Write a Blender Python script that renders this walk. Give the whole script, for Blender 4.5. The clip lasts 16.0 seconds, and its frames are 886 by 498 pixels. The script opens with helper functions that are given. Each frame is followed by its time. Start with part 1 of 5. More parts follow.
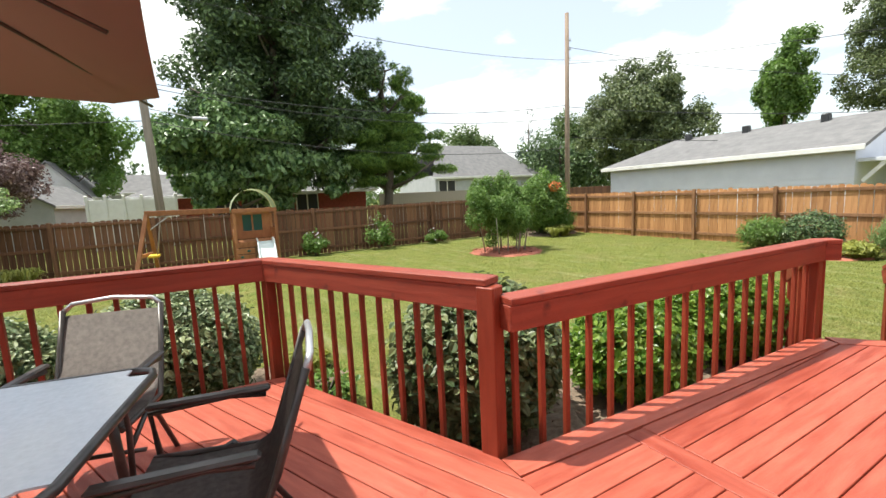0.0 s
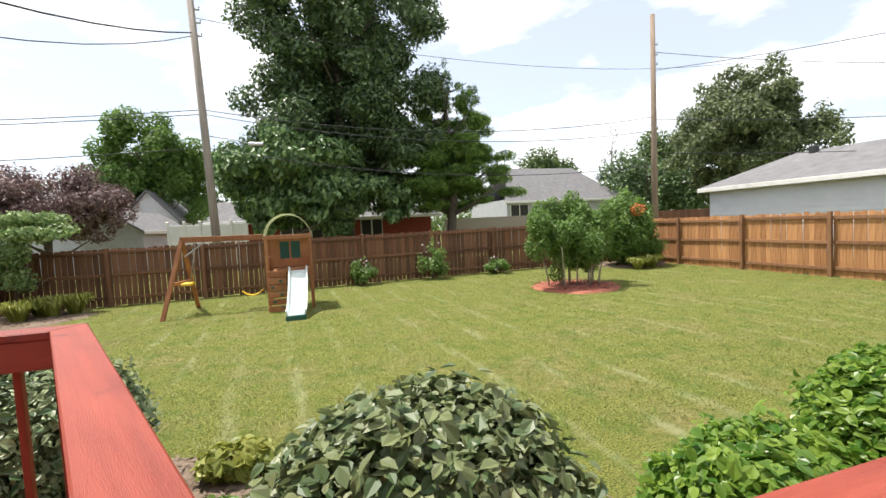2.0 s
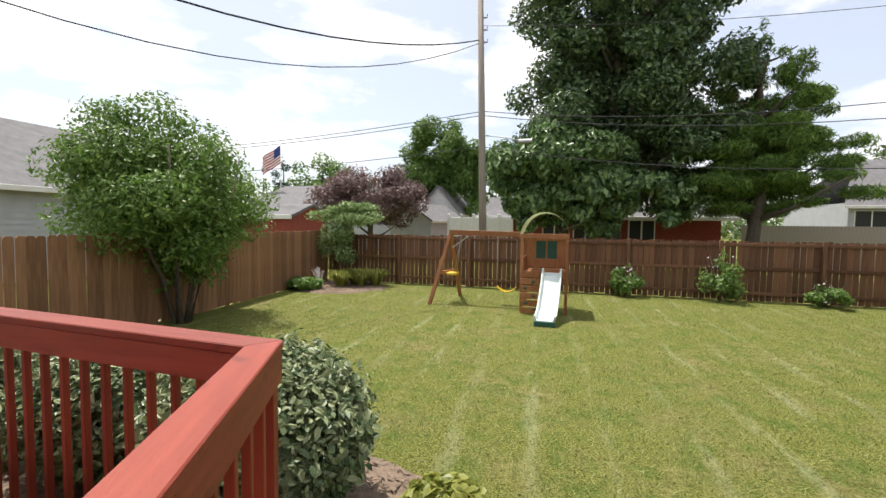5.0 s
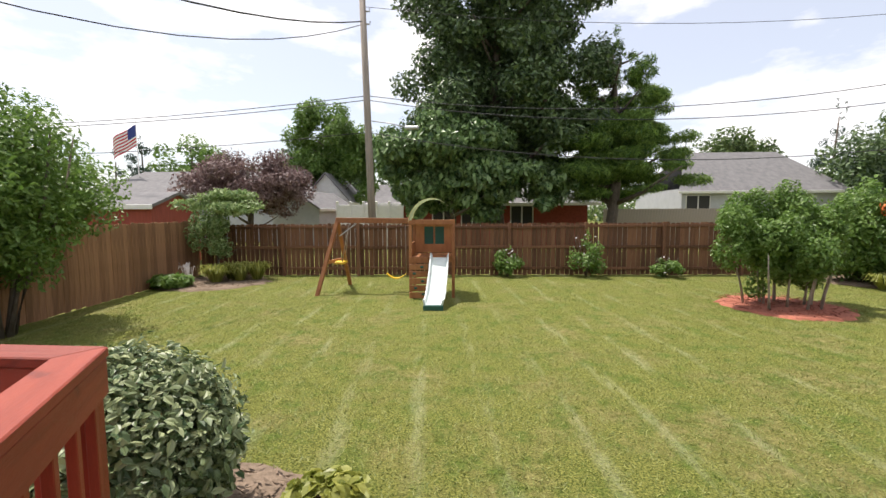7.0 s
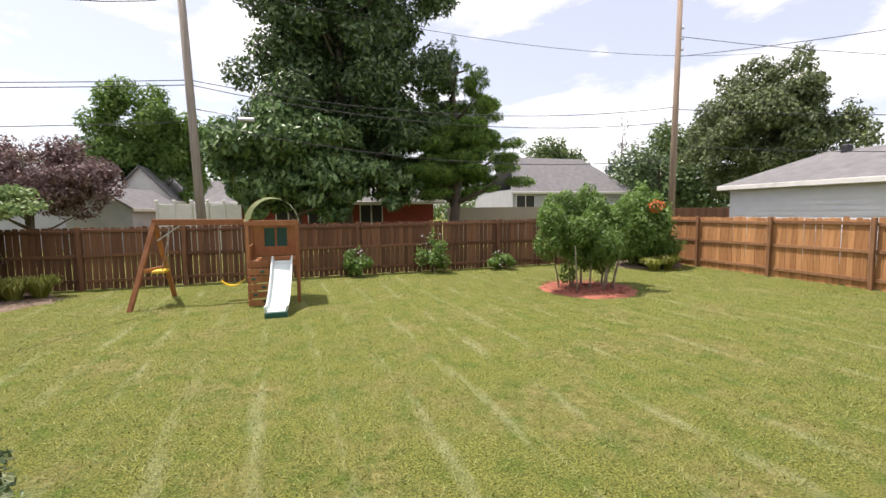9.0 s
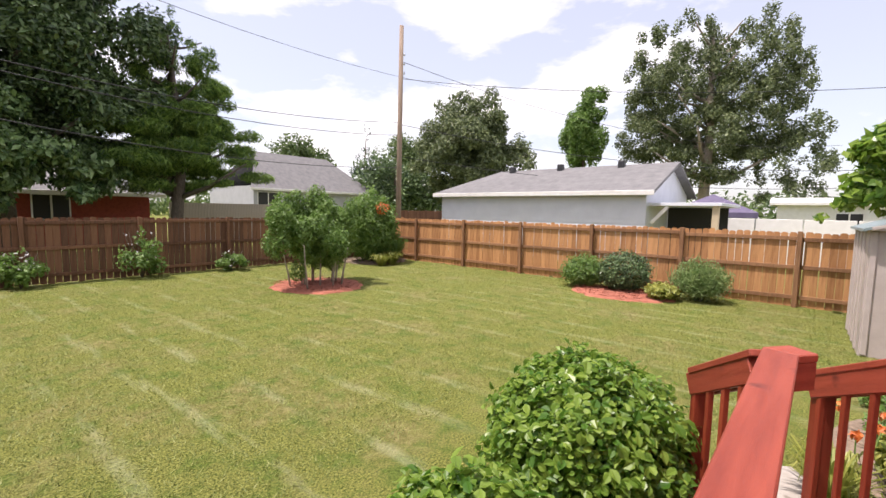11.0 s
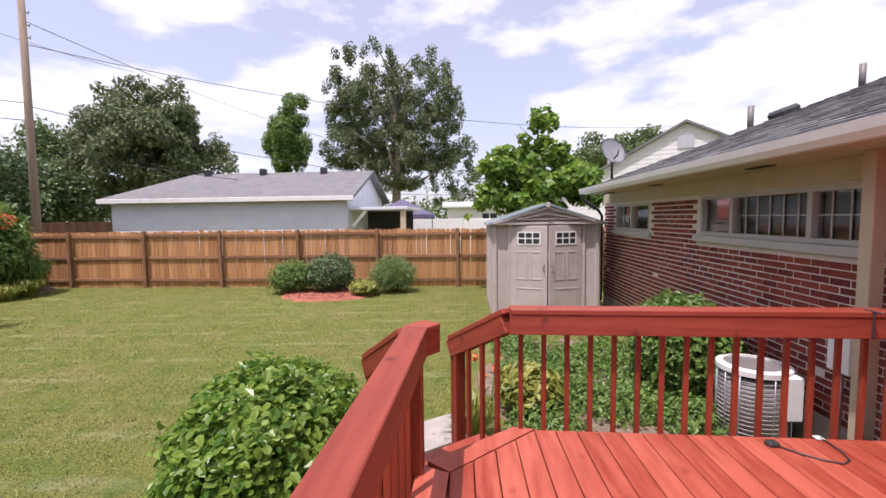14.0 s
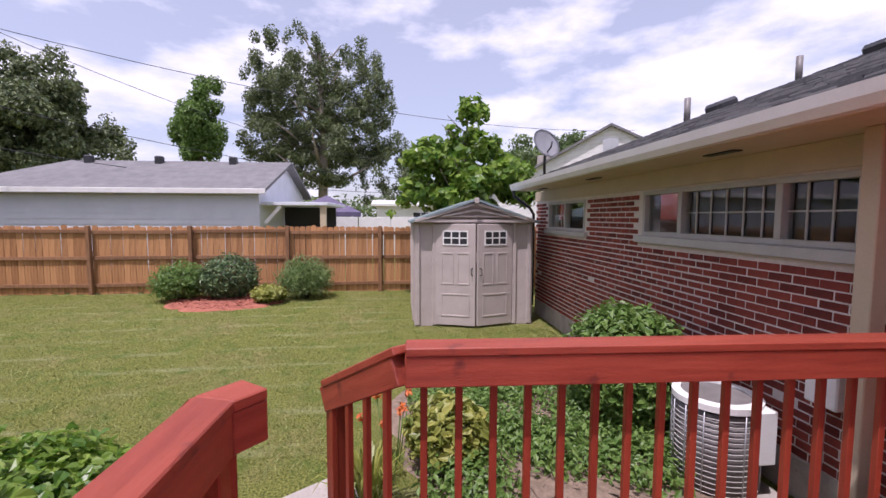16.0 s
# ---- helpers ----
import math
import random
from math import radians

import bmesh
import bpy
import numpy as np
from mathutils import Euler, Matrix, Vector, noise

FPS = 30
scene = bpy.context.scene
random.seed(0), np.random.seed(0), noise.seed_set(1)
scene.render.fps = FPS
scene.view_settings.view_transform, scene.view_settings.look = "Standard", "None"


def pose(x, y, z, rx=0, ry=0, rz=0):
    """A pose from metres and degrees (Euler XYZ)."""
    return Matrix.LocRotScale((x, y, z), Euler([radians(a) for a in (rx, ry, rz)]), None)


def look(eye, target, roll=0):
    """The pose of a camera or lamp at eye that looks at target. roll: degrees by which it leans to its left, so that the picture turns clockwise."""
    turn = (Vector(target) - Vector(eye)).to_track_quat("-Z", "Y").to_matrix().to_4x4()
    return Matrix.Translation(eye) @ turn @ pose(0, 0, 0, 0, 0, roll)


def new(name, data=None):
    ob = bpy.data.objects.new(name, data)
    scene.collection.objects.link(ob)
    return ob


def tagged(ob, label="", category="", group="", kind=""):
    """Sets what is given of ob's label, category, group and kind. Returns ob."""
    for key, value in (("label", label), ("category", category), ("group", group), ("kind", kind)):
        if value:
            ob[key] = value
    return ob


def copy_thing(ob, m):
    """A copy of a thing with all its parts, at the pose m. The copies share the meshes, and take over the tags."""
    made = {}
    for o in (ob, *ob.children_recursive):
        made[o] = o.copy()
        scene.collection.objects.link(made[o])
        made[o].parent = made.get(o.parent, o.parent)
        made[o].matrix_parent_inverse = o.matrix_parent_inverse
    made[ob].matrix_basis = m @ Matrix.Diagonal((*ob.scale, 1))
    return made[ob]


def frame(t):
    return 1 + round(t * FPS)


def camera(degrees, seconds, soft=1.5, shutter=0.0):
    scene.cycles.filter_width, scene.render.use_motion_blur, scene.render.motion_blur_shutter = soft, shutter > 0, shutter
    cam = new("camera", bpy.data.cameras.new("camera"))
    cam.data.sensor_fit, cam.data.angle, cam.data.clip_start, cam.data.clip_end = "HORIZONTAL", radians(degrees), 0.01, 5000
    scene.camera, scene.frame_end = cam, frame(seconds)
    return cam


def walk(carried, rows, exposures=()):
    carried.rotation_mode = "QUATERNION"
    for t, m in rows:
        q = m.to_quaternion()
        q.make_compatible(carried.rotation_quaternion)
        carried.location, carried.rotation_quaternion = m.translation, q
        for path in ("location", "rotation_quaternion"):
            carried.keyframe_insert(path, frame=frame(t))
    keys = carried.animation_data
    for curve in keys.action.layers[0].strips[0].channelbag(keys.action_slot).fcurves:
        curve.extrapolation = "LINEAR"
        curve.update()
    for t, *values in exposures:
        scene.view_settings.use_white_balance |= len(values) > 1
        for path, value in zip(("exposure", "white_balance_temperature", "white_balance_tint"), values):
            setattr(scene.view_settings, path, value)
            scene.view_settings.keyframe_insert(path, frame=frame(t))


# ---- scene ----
cam = camera(91.9, 16.0)
PATH = [
    (0, (0.128, 0.035, 1.966), (1.074, 1.78, 1.717), -2.8),
    (0.5, (0.56, 0.275, 1.99), (1.494, 2.022, 1.709), 0.0),
    (1, (0.879, 0.491, 2.04), (1.76, 2.268, 1.783), -0.8),
    (1.5, (1.29, 0.863, 1.985), (2.085, 2.688, 1.79), -1.2),
    (2, (1.562, 1.31, 1.918), (2.183, 3.208, 1.804), -2.9),
    (2.5, (1.648, 1.831, 1.985), (1.868, 3.818, 1.931), -4.4),
    (3, (1.694, 2.14, 1.967), (1.213, 4.081, 1.933), -1.4),
    (5.3, (1.694, 2.286, 2.025), (1.152, 4.207, 1.907), 0.8),
    (5.5, (1.69, 2.31, 2.012), (1.21, 4.248, 1.888), 0.6),
    (6, (1.732, 2.323, 1.999), (1.38, 4.286, 1.851), 0.4),
    (6.5, (1.776, 2.329, 1.989), (1.567, 4.311, 1.823), 0.4),
    (7, (1.81, 2.325, 2.0), (1.749, 4.318, 1.838), -0.3),
    (7.5, (1.797, 2.358, 1.997), (1.935, 4.347, 1.838), -0.1),
    (8, (1.801, 2.376, 1.971), (2.101, 4.348, 1.819), -0.2),
    (8.2, (1.822, 2.396, 1.972), (2.159, 4.362, 1.823), -0.5),
    (10.3, (2.027, 1.987, 2.103), (3.276, 3.535, 1.901), 0.2),
    (10.5, (2.038, 1.924, 2.091), (3.375, 3.399, 1.9), 0.1),
    (11, (2.147, 1.646, 2.061), (3.675, 2.924, 1.884), 1.1),
    (11.5, (2.188, 1.561, 2.067), (3.872, 2.627, 1.906), 1.8),
    (12, (2.243, 1.498, 2.063), (4.078, 2.284, 1.934), 1.3),
    (12.5, (2.221, 1.477, 2.078), (4.139, 2.029, 1.949), -0.1),
    (13, (2.237, 1.451, 2.078), (4.197, 1.832, 1.97), 0.6),
    (13.5, (2.246, 1.423, 2.071), (4.229, 1.656, 1.955), 0.1),
    (14, (2.253, 1.387, 2.059), (4.244, 1.5, 1.912), -0.7),
    (14.5, (2.382, 1.294, 2.04), (4.376, 1.369, 1.911), 0.4),
    (15, (2.584, 1.189, 2.031), (4.577, 1.145, 1.865), 1.5),
    (15.5, (2.921, 1.155, 1.997), (4.902, 0.989, 1.777), 0.6),
    (16, (3.341, 1.119, 1.988), (5.326, 0.924, 1.84), 0.2),
]
walk(cam, [(t, look(eye, target, roll)) for t, eye, target, roll in PATH], ((0, 0.55, 6500, 5), (1.5, 0.48, 6500, 8), (2.5, 0.42, 6500, 11), (3.2, 0.25, 6500, 11), (8, 0.30, 6650, 15), (10.5, 0.38, 6600, 20), (12.5, 0.38, 6500, 21), (14, 0.16, 6200, 26), (16, -0.06, 5950, 31)))

# ---- world, sun, exposure ----
SUN = Vector((-0.61, 0.46, 1.98)).normalized()
sun = new("sun", bpy.data.lights.new("sun", "SUN"))
sun.data.energy, sun.data.angle, sun.data.color = 5.0, radians(0.53), (1.0, 0.95, 0.87)
sun.matrix_world = look(SUN * 60, (0, 0, 0))
world = bpy.data.worlds.new("sky")
scene.world = world
world.use_nodes = True
wn, wl = world.node_tree.nodes, world.node_tree.links
sky = wn.new("ShaderNodeTexSky")
sky.sky_type, sky.sun_disc = "NISHITA", False
sky.sun_elevation, sky.sun_rotation = math.asin(SUN.z), math.atan2(SUN.x, SUN.y)
sky.dust_density = 2.0
wco = wn.new("ShaderNodeTexCoord")
wmap = wn.new("ShaderNodeMapping")
wmap.inputs["Scale"].default_value = (1.0, 1.0, 2.6)
wmap.inputs["Location"].default_value = (3.1, 1.7, 0.4)
wl.new(wco.outputs["Generated"], wmap.inputs["Vector"])
wnoise = wn.new("ShaderNodeTexNoise")
wnoise.inputs["Scale"].default_value, wnoise.inputs["Detail"].default_value = 2.7, 9.0
wnoise.inputs["Roughness"].default_value = 0.56
wl.new(wmap.outputs["Vector"], wnoise.inputs["Vector"])
wramp = wn.new("ShaderNodeValToRGB")
wramp.color_ramp.elements[0].color = (0.37, 0.37, 0.37, 1)
wramp.color_ramp.elements[0].position, wramp.color_ramp.elements[1].position = 0.47, 0.60
wl.new(wnoise.outputs["Fac"], wramp.inputs["Fac"])
wmix = wn.new("ShaderNodeMixRGB")
wmix.inputs["Color2"].default_value = (7.3, 7.3, 7.35, 1)
wl.new(wramp.outputs["Color"], wmix.inputs["Fac"])
wl.new(sky.outputs["Color"], wmix.inputs["Color1"])
wl.new(wmix.outputs["Color"], wn["Background"].inputs["Color"])
wn["Background"].inputs["Strength"].default_value = 0.15


# ---- materials ----
def material(name, dark, light, scale=6.0, rough=0.7, bump=0.3, metal=0.0, stretch=(1, 1, 1), vary="", amount=0.35, spots=None, spot_at=0.62, fine=60.0):
    """Two scales of noise between two colours, with relief; vary 'object' or 'island' also shifts each piece."""
    m = bpy.data.materials.new(name)
    m.use_nodes = True
    n, l = m.node_tree.nodes, m.node_tree.links
    b = n["Principled BSDF"]
    co = n.new("ShaderNodeTexCoord")
    mp = n.new("ShaderNodeMapping")
    mp.inputs["Scale"].default_value = stretch
    l.new(co.outputs["Object"], mp.inputs["Vector"])
    a = n.new("ShaderNodeTexNoise")
    a.inputs["Scale"].default_value, a.inputs["Detail"].default_value = scale, 6.0
    l.new(mp.outputs["Vector"], a.inputs["Vector"])
    f = n.new("ShaderNodeTexNoise")
    f.inputs["Scale"].default_value, f.inputs["Detail"].default_value = fine, 3.0
    l.new(mp.outputs["Vector"], f.inputs["Vector"])
    add = n.new("ShaderNodeMath")
    add.operation = "MULTIPLY_ADD"
    l.new(f.outputs["Fac"], add.inputs[0])
    add.inputs[1].default_value = 0.45
    l.new(a.outputs["Fac"], add.inputs[2])
    fac = add.outputs[0]
    if vary:
        src = n.new("ShaderNodeObjectInfo").outputs["Random"] if vary == "object" else n.new("ShaderNodeNewGeometry").outputs["Random Per Island"]
        k = n.new("ShaderNodeMath")
        k.operation = "MULTIPLY_ADD"
        l.new(src, k.inputs[0])
        k.inputs[1].default_value = amount * 1.6
        l.new(fac, k.inputs[2])
        j = n.new("ShaderNodeMath")
        j.operation = "SUBTRACT"
        l.new(k.outputs[0], j.inputs[0])
        j.inputs[1].default_value = amount * 0.8
        fac = j.outputs[0]
    r = n.new("ShaderNodeValToRGB")
    r.color_ramp.elements[0].position, r.color_ramp.elements[1].position = 0.42, 1.02
    r.color_ramp.elements[0].color, r.color_ramp.elements[1].color = (*dark, 1), (*light, 1)
    l.new(fac, r.inputs["Fac"])
    col = r.outputs["Color"]
    if spots:
        s = n.new("ShaderNodeTexNoise")
        s.inputs["Scale"].default_value, s.inputs["Detail"].default_value = scale * 2.3, 4.0
        l.new(co.outputs["Object"], s.inputs["Vector"])
        q = n.new("ShaderNodeValToRGB")
        q.color_ramp.elements[0].position, q.color_ramp.elements[1].position = spot_at, spot_at + 0.12
        l.new(s.outputs["Fac"], q.inputs["Fac"])
        x = n.new("ShaderNodeMixRGB")
        x.inputs["Color2"].default_value = (*spots, 1)
        l.new(q.outputs["Color"], x.inputs["Fac"])
        l.new(col, x.inputs["Color1"])
        col = x.outputs["Color"]
    l.new(col, b.inputs["Base Color"])
    b.inputs["Roughness"].default_value, b.inputs["Metallic"].default_value = rough, metal
    if bump:
        p = n.new("ShaderNodeBump")
        p.inputs["Strength"].default_value, p.inputs["Distance"].default_value = bump, 0.01
        l.new(add.outputs[0], p.inputs["Height"])
        l.new(p.outputs["Normal"], b.inputs["Normal"])
    return m


def leaf_material(name, dark, light, gloss=0.45, through_light=0.35):
    """Leaves that differ one from the next and let some light through."""
    m = bpy.data.materials.new(name)
    m.use_nodes = True
    n, l = m.node_tree.nodes, m.node_tree.links
    b = n["Principled BSDF"]
    g = n.new("ShaderNodeNewGeometry")
    r = n.new("ShaderNodeValToRGB")
    r.color_ramp.elements[0].color, r.color_ramp.elements[1].color = (*dark, 1), (*light, 1)
    l.new(g.outputs["Random Per Island"], r.inputs["Fac"])
    l.new(r.outputs["Color"], b.inputs["Base Color"])
    b.inputs["Roughness"].default_value = gloss
    t = n.new("ShaderNodeBsdfTranslucent")
    l.new(r.outputs["Color"], t.inputs["Color"])
    mix = n.new("ShaderNodeMixShader")
    mix.inputs["Fac"].default_value = through_light
    l.new(b.outputs["BSDF"], mix.inputs[1])
    l.new(t.outputs["BSDF"], mix.inputs[2])
    l.new(mix.outputs["Shader"], n["Material Output"].inputs["Surface"])
    return m


def plain(name, color, rough=0.5, metal=0.0, transmission=0.0):
    m = bpy.data.materials.new(name)
    m.use_nodes = True
    b = m.node_tree.nodes["Principled BSDF"]
    b.inputs["Base Color"].default_value, b.inputs["Roughness"].default_value = (*color, 1), rough
    b.inputs["Metallic"].default_value, b.inputs["Transmission Weight"].default_value = metal, transmission
    return m


def lawn_material():
    """Mown grass: blotches, dry patches, fine grain and faint mowing lines along y."""
    m = bpy.data.materials.new("lawn_grass")
    m.use_nodes = True
    n, l = m.node_tree.nodes, m.node_tree.links
    b = n["Principled BSDF"]
    co = n.new("ShaderNodeTexCoord")

    def noisy(scale, detail, stretch=(1, 1, 1)):
        mp = n.new("ShaderNodeMapping")
        mp.inputs["Scale"].default_value = stretch
        l.new(co.outputs["Object"], mp.inputs["Vector"])
        t = n.new("ShaderNodeTexNoise")
        t.inputs["Scale"].default_value, t.inputs["Detail"].default_value = scale, detail
        t.inputs["Roughness"].default_value = 0.65
        l.new(mp.outputs["Vector"], t.inputs["Vector"])
        return t.outputs["Fac"]

    def ramp(fac, a, c, p0, p1):
        r = n.new("ShaderNodeValToRGB")
        r.color_ramp.elements[0].position, r.color_ramp.elements[1].position = p0, p1
        r.color_ramp.elements[0].color, r.color_ramp.elements[1].color = (*a, 1), (*c, 1)
        l.new(fac, r.inputs["Fac"])
        return r.outputs["Color"]

    def blend(fac, a, c, mode="MIX"):
        x = n.new("ShaderNodeMixRGB")
        x.blend_type = mode
        l.new(fac, x.inputs["Fac"])
        l.new(a, x.inputs["Color1"])
        l.new(c, x.inputs["Color2"])
        return x.outputs["Color"]

    grain = noisy(52.0, 9.0)
    base = ramp(grain, (0.042, 0.064, 0.010), (0.310, 0.312, 0.080), 0.37, 0.62)
    dry = ramp(noisy(9.0, 6.0), (0.120, 0.108, 0.034), (0.370, 0.315, 0.140), 0.36, 0.66)
    patch = ramp(noisy(0.75, 8.0), (0, 0, 0), (0.9, 0.9, 0.9), 0.48, 0.70)
    col = blend(patch, base, dry)
    lush = ramp(noisy(40.0, 5.0), (0.028, 0.066, 0.008), (0.165, 0.230, 0.042), 0.36, 0.64)
    tuft = ramp(noisy(2.6, 9.0), (0, 0, 0), (0.80, 0.80, 0.80), 0.49, 0.64)
    col = blend(tuft, col, lush)
    wave = n.new("ShaderNodeTexWave")
    wave.bands_direction = "X"
    wave.inputs["Scale"].default_value, wave.inputs["Distortion"].default_value = 0.42, 0.8
    wave.inputs["Detail"].default_value, wave.inputs["Detail Scale"].default_value = 3.0, 1.5
    wm = n.new("ShaderNodeMapping")
    wm.inputs["Rotation"].default_value = (0, 0, radians(-4))
    l.new(co.outputs["Object"], wm.inputs["Vector"])
    l.new(wm.outputs["Vector"], wave.inputs["Vector"])
    line = ramp(wave.outputs["Fac"], (0, 0, 0), (0.55, 0.55, 0.55), 0.80, 1.0)
    broken = ramp(noisy(1.3, 8.0, (3.0, 0.6, 1)), (0, 0, 0), (1, 1, 1), 0.47, 0.68)
    mask = blend(broken, ramp(grain, (0, 0, 0), (0, 0, 0), 0, 1), line)
    straw = ramp(noisy(50.0, 3.0), (0.27, 0.30, 0.13), (0.52, 0.52, 0.33), 0.3, 0.7)
    col = blend(mask, col, straw)
    l.new(col, b.inputs["Base Color"])
    b.inputs["Roughness"].default_value = 0.9
    b.inputs["Specular IOR Level"].default_value = 0.12
    p = n.new("ShaderNodeBump")
    p.inputs["Strength"].default_value, p.inputs["Distance"].default_value = 1.0, 0.04
    l.new(grain, p.inputs["Height"])
    l.new(p.outputs["Normal"], b.inputs["Normal"])
    return m


LAWN = lawn_material()
RED = material("red_deck_stain", (0.25, 0.034, 0.015), (0.47, 0.112, 0.068), 3.0, 0.46, 0.35, stretch=(1.0, 8.0, 8.0), vary="object", amount=0.22, spots=(0.22, 0.03, 0.018), spot_at=0.66)
REDPOST = material("red_post_stain", (0.18, 0.024, 0.010), (0.290, 0.048, 0.020), 3.0, 0.5, 0.35, stretch=(8.0, 8.0, 1.0), vary="object", amount=0.2, spots=(0.2, 0.028, 0.015), spot_at=0.66)
RAILRED = material("red_rail_stain", (0.175, 0.023, 0.011), (0.320, 0.058, 0.030), 3.0, 0.5, 0.4, stretch=(0.8, 10.0, 10.0), vary="object", amount=0.2, spots=(0.12, 0.018, 0.012), spot_at=0.64)
CEDAR = material("cedar_fence", (0.28, 0.125, 0.046), (0.54, 0.275, 0.115), 2.5, 0.8, 0.4, stretch=(9, 9, 0.8), vary="object", amount=0.3)
CEDARPOST = material("cedar_post", (0.17, 0.080, 0.036), (0.32, 0.165, 0.080), 2.5, 0.8, 0.4, stretch=(9, 9, 0.8), vary="object", amount=0.25)
OLDFENCE = material("weathered_brown_fence", (0.090, 0.040, 0.020), (0.20, 0.095, 0.048), 2.5, 0.85, 0.4, stretch=(9, 9, 0.8), vary="object", amount=0.32)
WFENCE = material("brown_board_fence", (0.18, 0.090, 0.043), (0.35, 0.185, 0.095), 2.5, 0.85, 0.4, stretch=(9, 9, 0.8), vary="object", amount=0.32)
PLAYWOOD = material("play_set_wood", (0.24, 0.085, 0.028), (0.40, 0.17, 0.065), 3.0, 0.6, 0.3, stretch=(4, 4, 1.5), vary="object", amount=0.25)
BRICK = material("red_brick", (0.110, 0.016, 0.011), (0.26, 0.048, 0.030), 9.0, 0.85, 0.4, vary="object", amount=0.38, fine=120)
BRICKREST = material("red_brick_joined", (0.110, 0.016, 0.011), (0.26, 0.048, 0.030), 9.0, 0.85, 0.4, vary="island", amount=0.38, fine=120)
MORTAR = material("mortar", (0.56, 0.49, 0.44), (0.70, 0.63, 0.57), 12.0, 0.95, 0.5)
CONCRETE = material("concrete", (0.26, 0.23, 0.20), (0.42, 0.38, 0.34), 5.0, 0.9, 0.4, spots=(0.2, 0.17, 0.14))
TRIM = material("cream_trim", (0.46, 0.37, 0.25), (0.56, 0.465, 0.325), 3.0, 0.6, 0.1)
WHITE = material("white_paint", (0.66, 0.65, 0.62), (0.78, 0.77, 0.75), 4.0, 0.5, 0.08)
FRAMEGREY = material("window_frame_paint", (0.40, 0.385, 0.355), (0.50, 0.485, 0.455), 4.0, 0.5, 0.08)
SHINGLE = material("asphalt_shingle", (0.075, 0.075, 0.08), (0.185, 0.18, 0.178), 14.0, 0.95, 0.5, vary="island", amount=0.5, fine=180)
GREYROOF = material("grey_roof", (0.12, 0.118, 0.122), (0.20, 0.195, 0.195), 3.0, 0.95, 0.3, fine=25)
SIDING = material("pale_siding", (0.60, 0.62, 0.68), (0.70, 0.72, 0.78), 2.0, 0.6, 0.08)
GREYSIDING = material("grey_siding", (0.36, 0.37, 0.40), (0.46, 0.47, 0.50), 2.0, 0.6, 0.08)
REDSHED = material("barn_red_board", (0.22, 0.04, 0.025), (0.32, 0.065, 0.04), 2.0, 0.7, 0.1, stretch=(6, 6, 1))
SHEDWALL = material("taupe_resin", (0.40, 0.34, 0.315), (0.49, 0.425, 0.395), 5.0, 0.55, 0.08)
SHEDROOF = material("shed_roof_resin", (0.17, 0.22, 0.235), (0.26, 0.32, 0.33), 4.0, 0.35, 0.1)
# near-black fill painted where rooms and openings would lie in the dark
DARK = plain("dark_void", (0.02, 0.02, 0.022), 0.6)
BLACK = material("black_metal", (0.02, 0.02, 0.022), (0.05, 0.05, 0.055), 8.0, 0.4, 0.05)
BRONZE = material("bronze_chair_frame", (0.05, 0.045, 0.042), (0.10, 0.09, 0.085), 8.0, 0.35, 0.05, 0.4)
SLING = material("sling_fabric", (0.10, 0.085, 0.078), (0.19, 0.165, 0.15), 40.0, 0.85, 0.3, fine=300)
STEEL = material("galvanised_steel", (0.42, 0.42, 0.43), (0.58, 0.58, 0.60), 8.0, 0.4, 0.05, 0.8)
DISHGREY = material("dish_grey", (0.36, 0.36, 0.38), (0.46, 0.46, 0.48), 4.0, 0.45, 0.02)
POLEWOOD = material("grey_pole_wood", (0.22, 0.19, 0.165), (0.38, 0.33, 0.29), 2.0, 0.9, 0.4, stretch=(8, 8, 0.6))
POLEBROWN = material("brown_pole_wood", (0.20, 0.145, 0.11), (0.33, 0.25, 0.19), 2.0, 0.9, 0.4, stretch=(8, 8, 0.6))
BARK = material("bark", (0.07, 0.055, 0.042), (0.17, 0.14, 0.11), 6.0, 0.95, 0.7, stretch=(3, 3, 1))
PALEBARK = material("pale_bark", (0.22, 0.18, 0.14), (0.38, 0.32, 0.26), 6.0, 0.9, 0.5, stretch=(3, 3, 1))
MULCH = material("red_mulch", (0.16, 0.045, 0.03), (0.40, 0.14, 0.09), 22.0, 0.95, 1.0, vary="island", amount=0.5)
SOIL = material("brown_bed_soil", (0.11, 0.08, 0.055), (0.26, 0.19, 0.135), 18.0, 0.95, 1.0)
WIRE = plain("black_cable", (0.025, 0.025, 0.028), 0.6)
UMBRELLA = leaf_material("tan_umbrella_cloth", (0.30, 0.22, 0.18), (0.32, 0.235, 0.19), 0.9, 0.42)
YELLOW = plain("yellow_plastic", (0.72, 0.47, 0.03), 0.4)
SLIDEWHITE = material("slide_plastic", (0.55, 0.62, 0.60), (0.68, 0.74, 0.72), 3.0, 0.35, 0.03)
SLIDEGREEN = plain("green_plastic", (0.015, 0.09, 0.07), 0.4)
ACGREY = material("air_conditioner_metal", (0.13, 0.12, 0.115), (0.22, 0.20, 0.19), 6.0, 0.5, 0.1)
GLASS = plain("window_glass", (0.9, 0.95, 0.95), 0.02, 0.0, 1.0)
FROST = material("frosted_table_glass", (0.55, 0.59, 0.63), (0.64, 0.68, 0.72), 30.0, 0.10, 0.05)
CURTAIN = material("curtain_cloth", (0.22, 0.21, 0.20), (0.34, 0.33, 0.31), 6.0, 0.9, 0.2, stretch=(8, 8, 1))
TENT = material("purple_tent_cloth", (0.085, 0.07, 0.125), (0.13, 0.11, 0.18), 4.0, 0.8, 0.1)
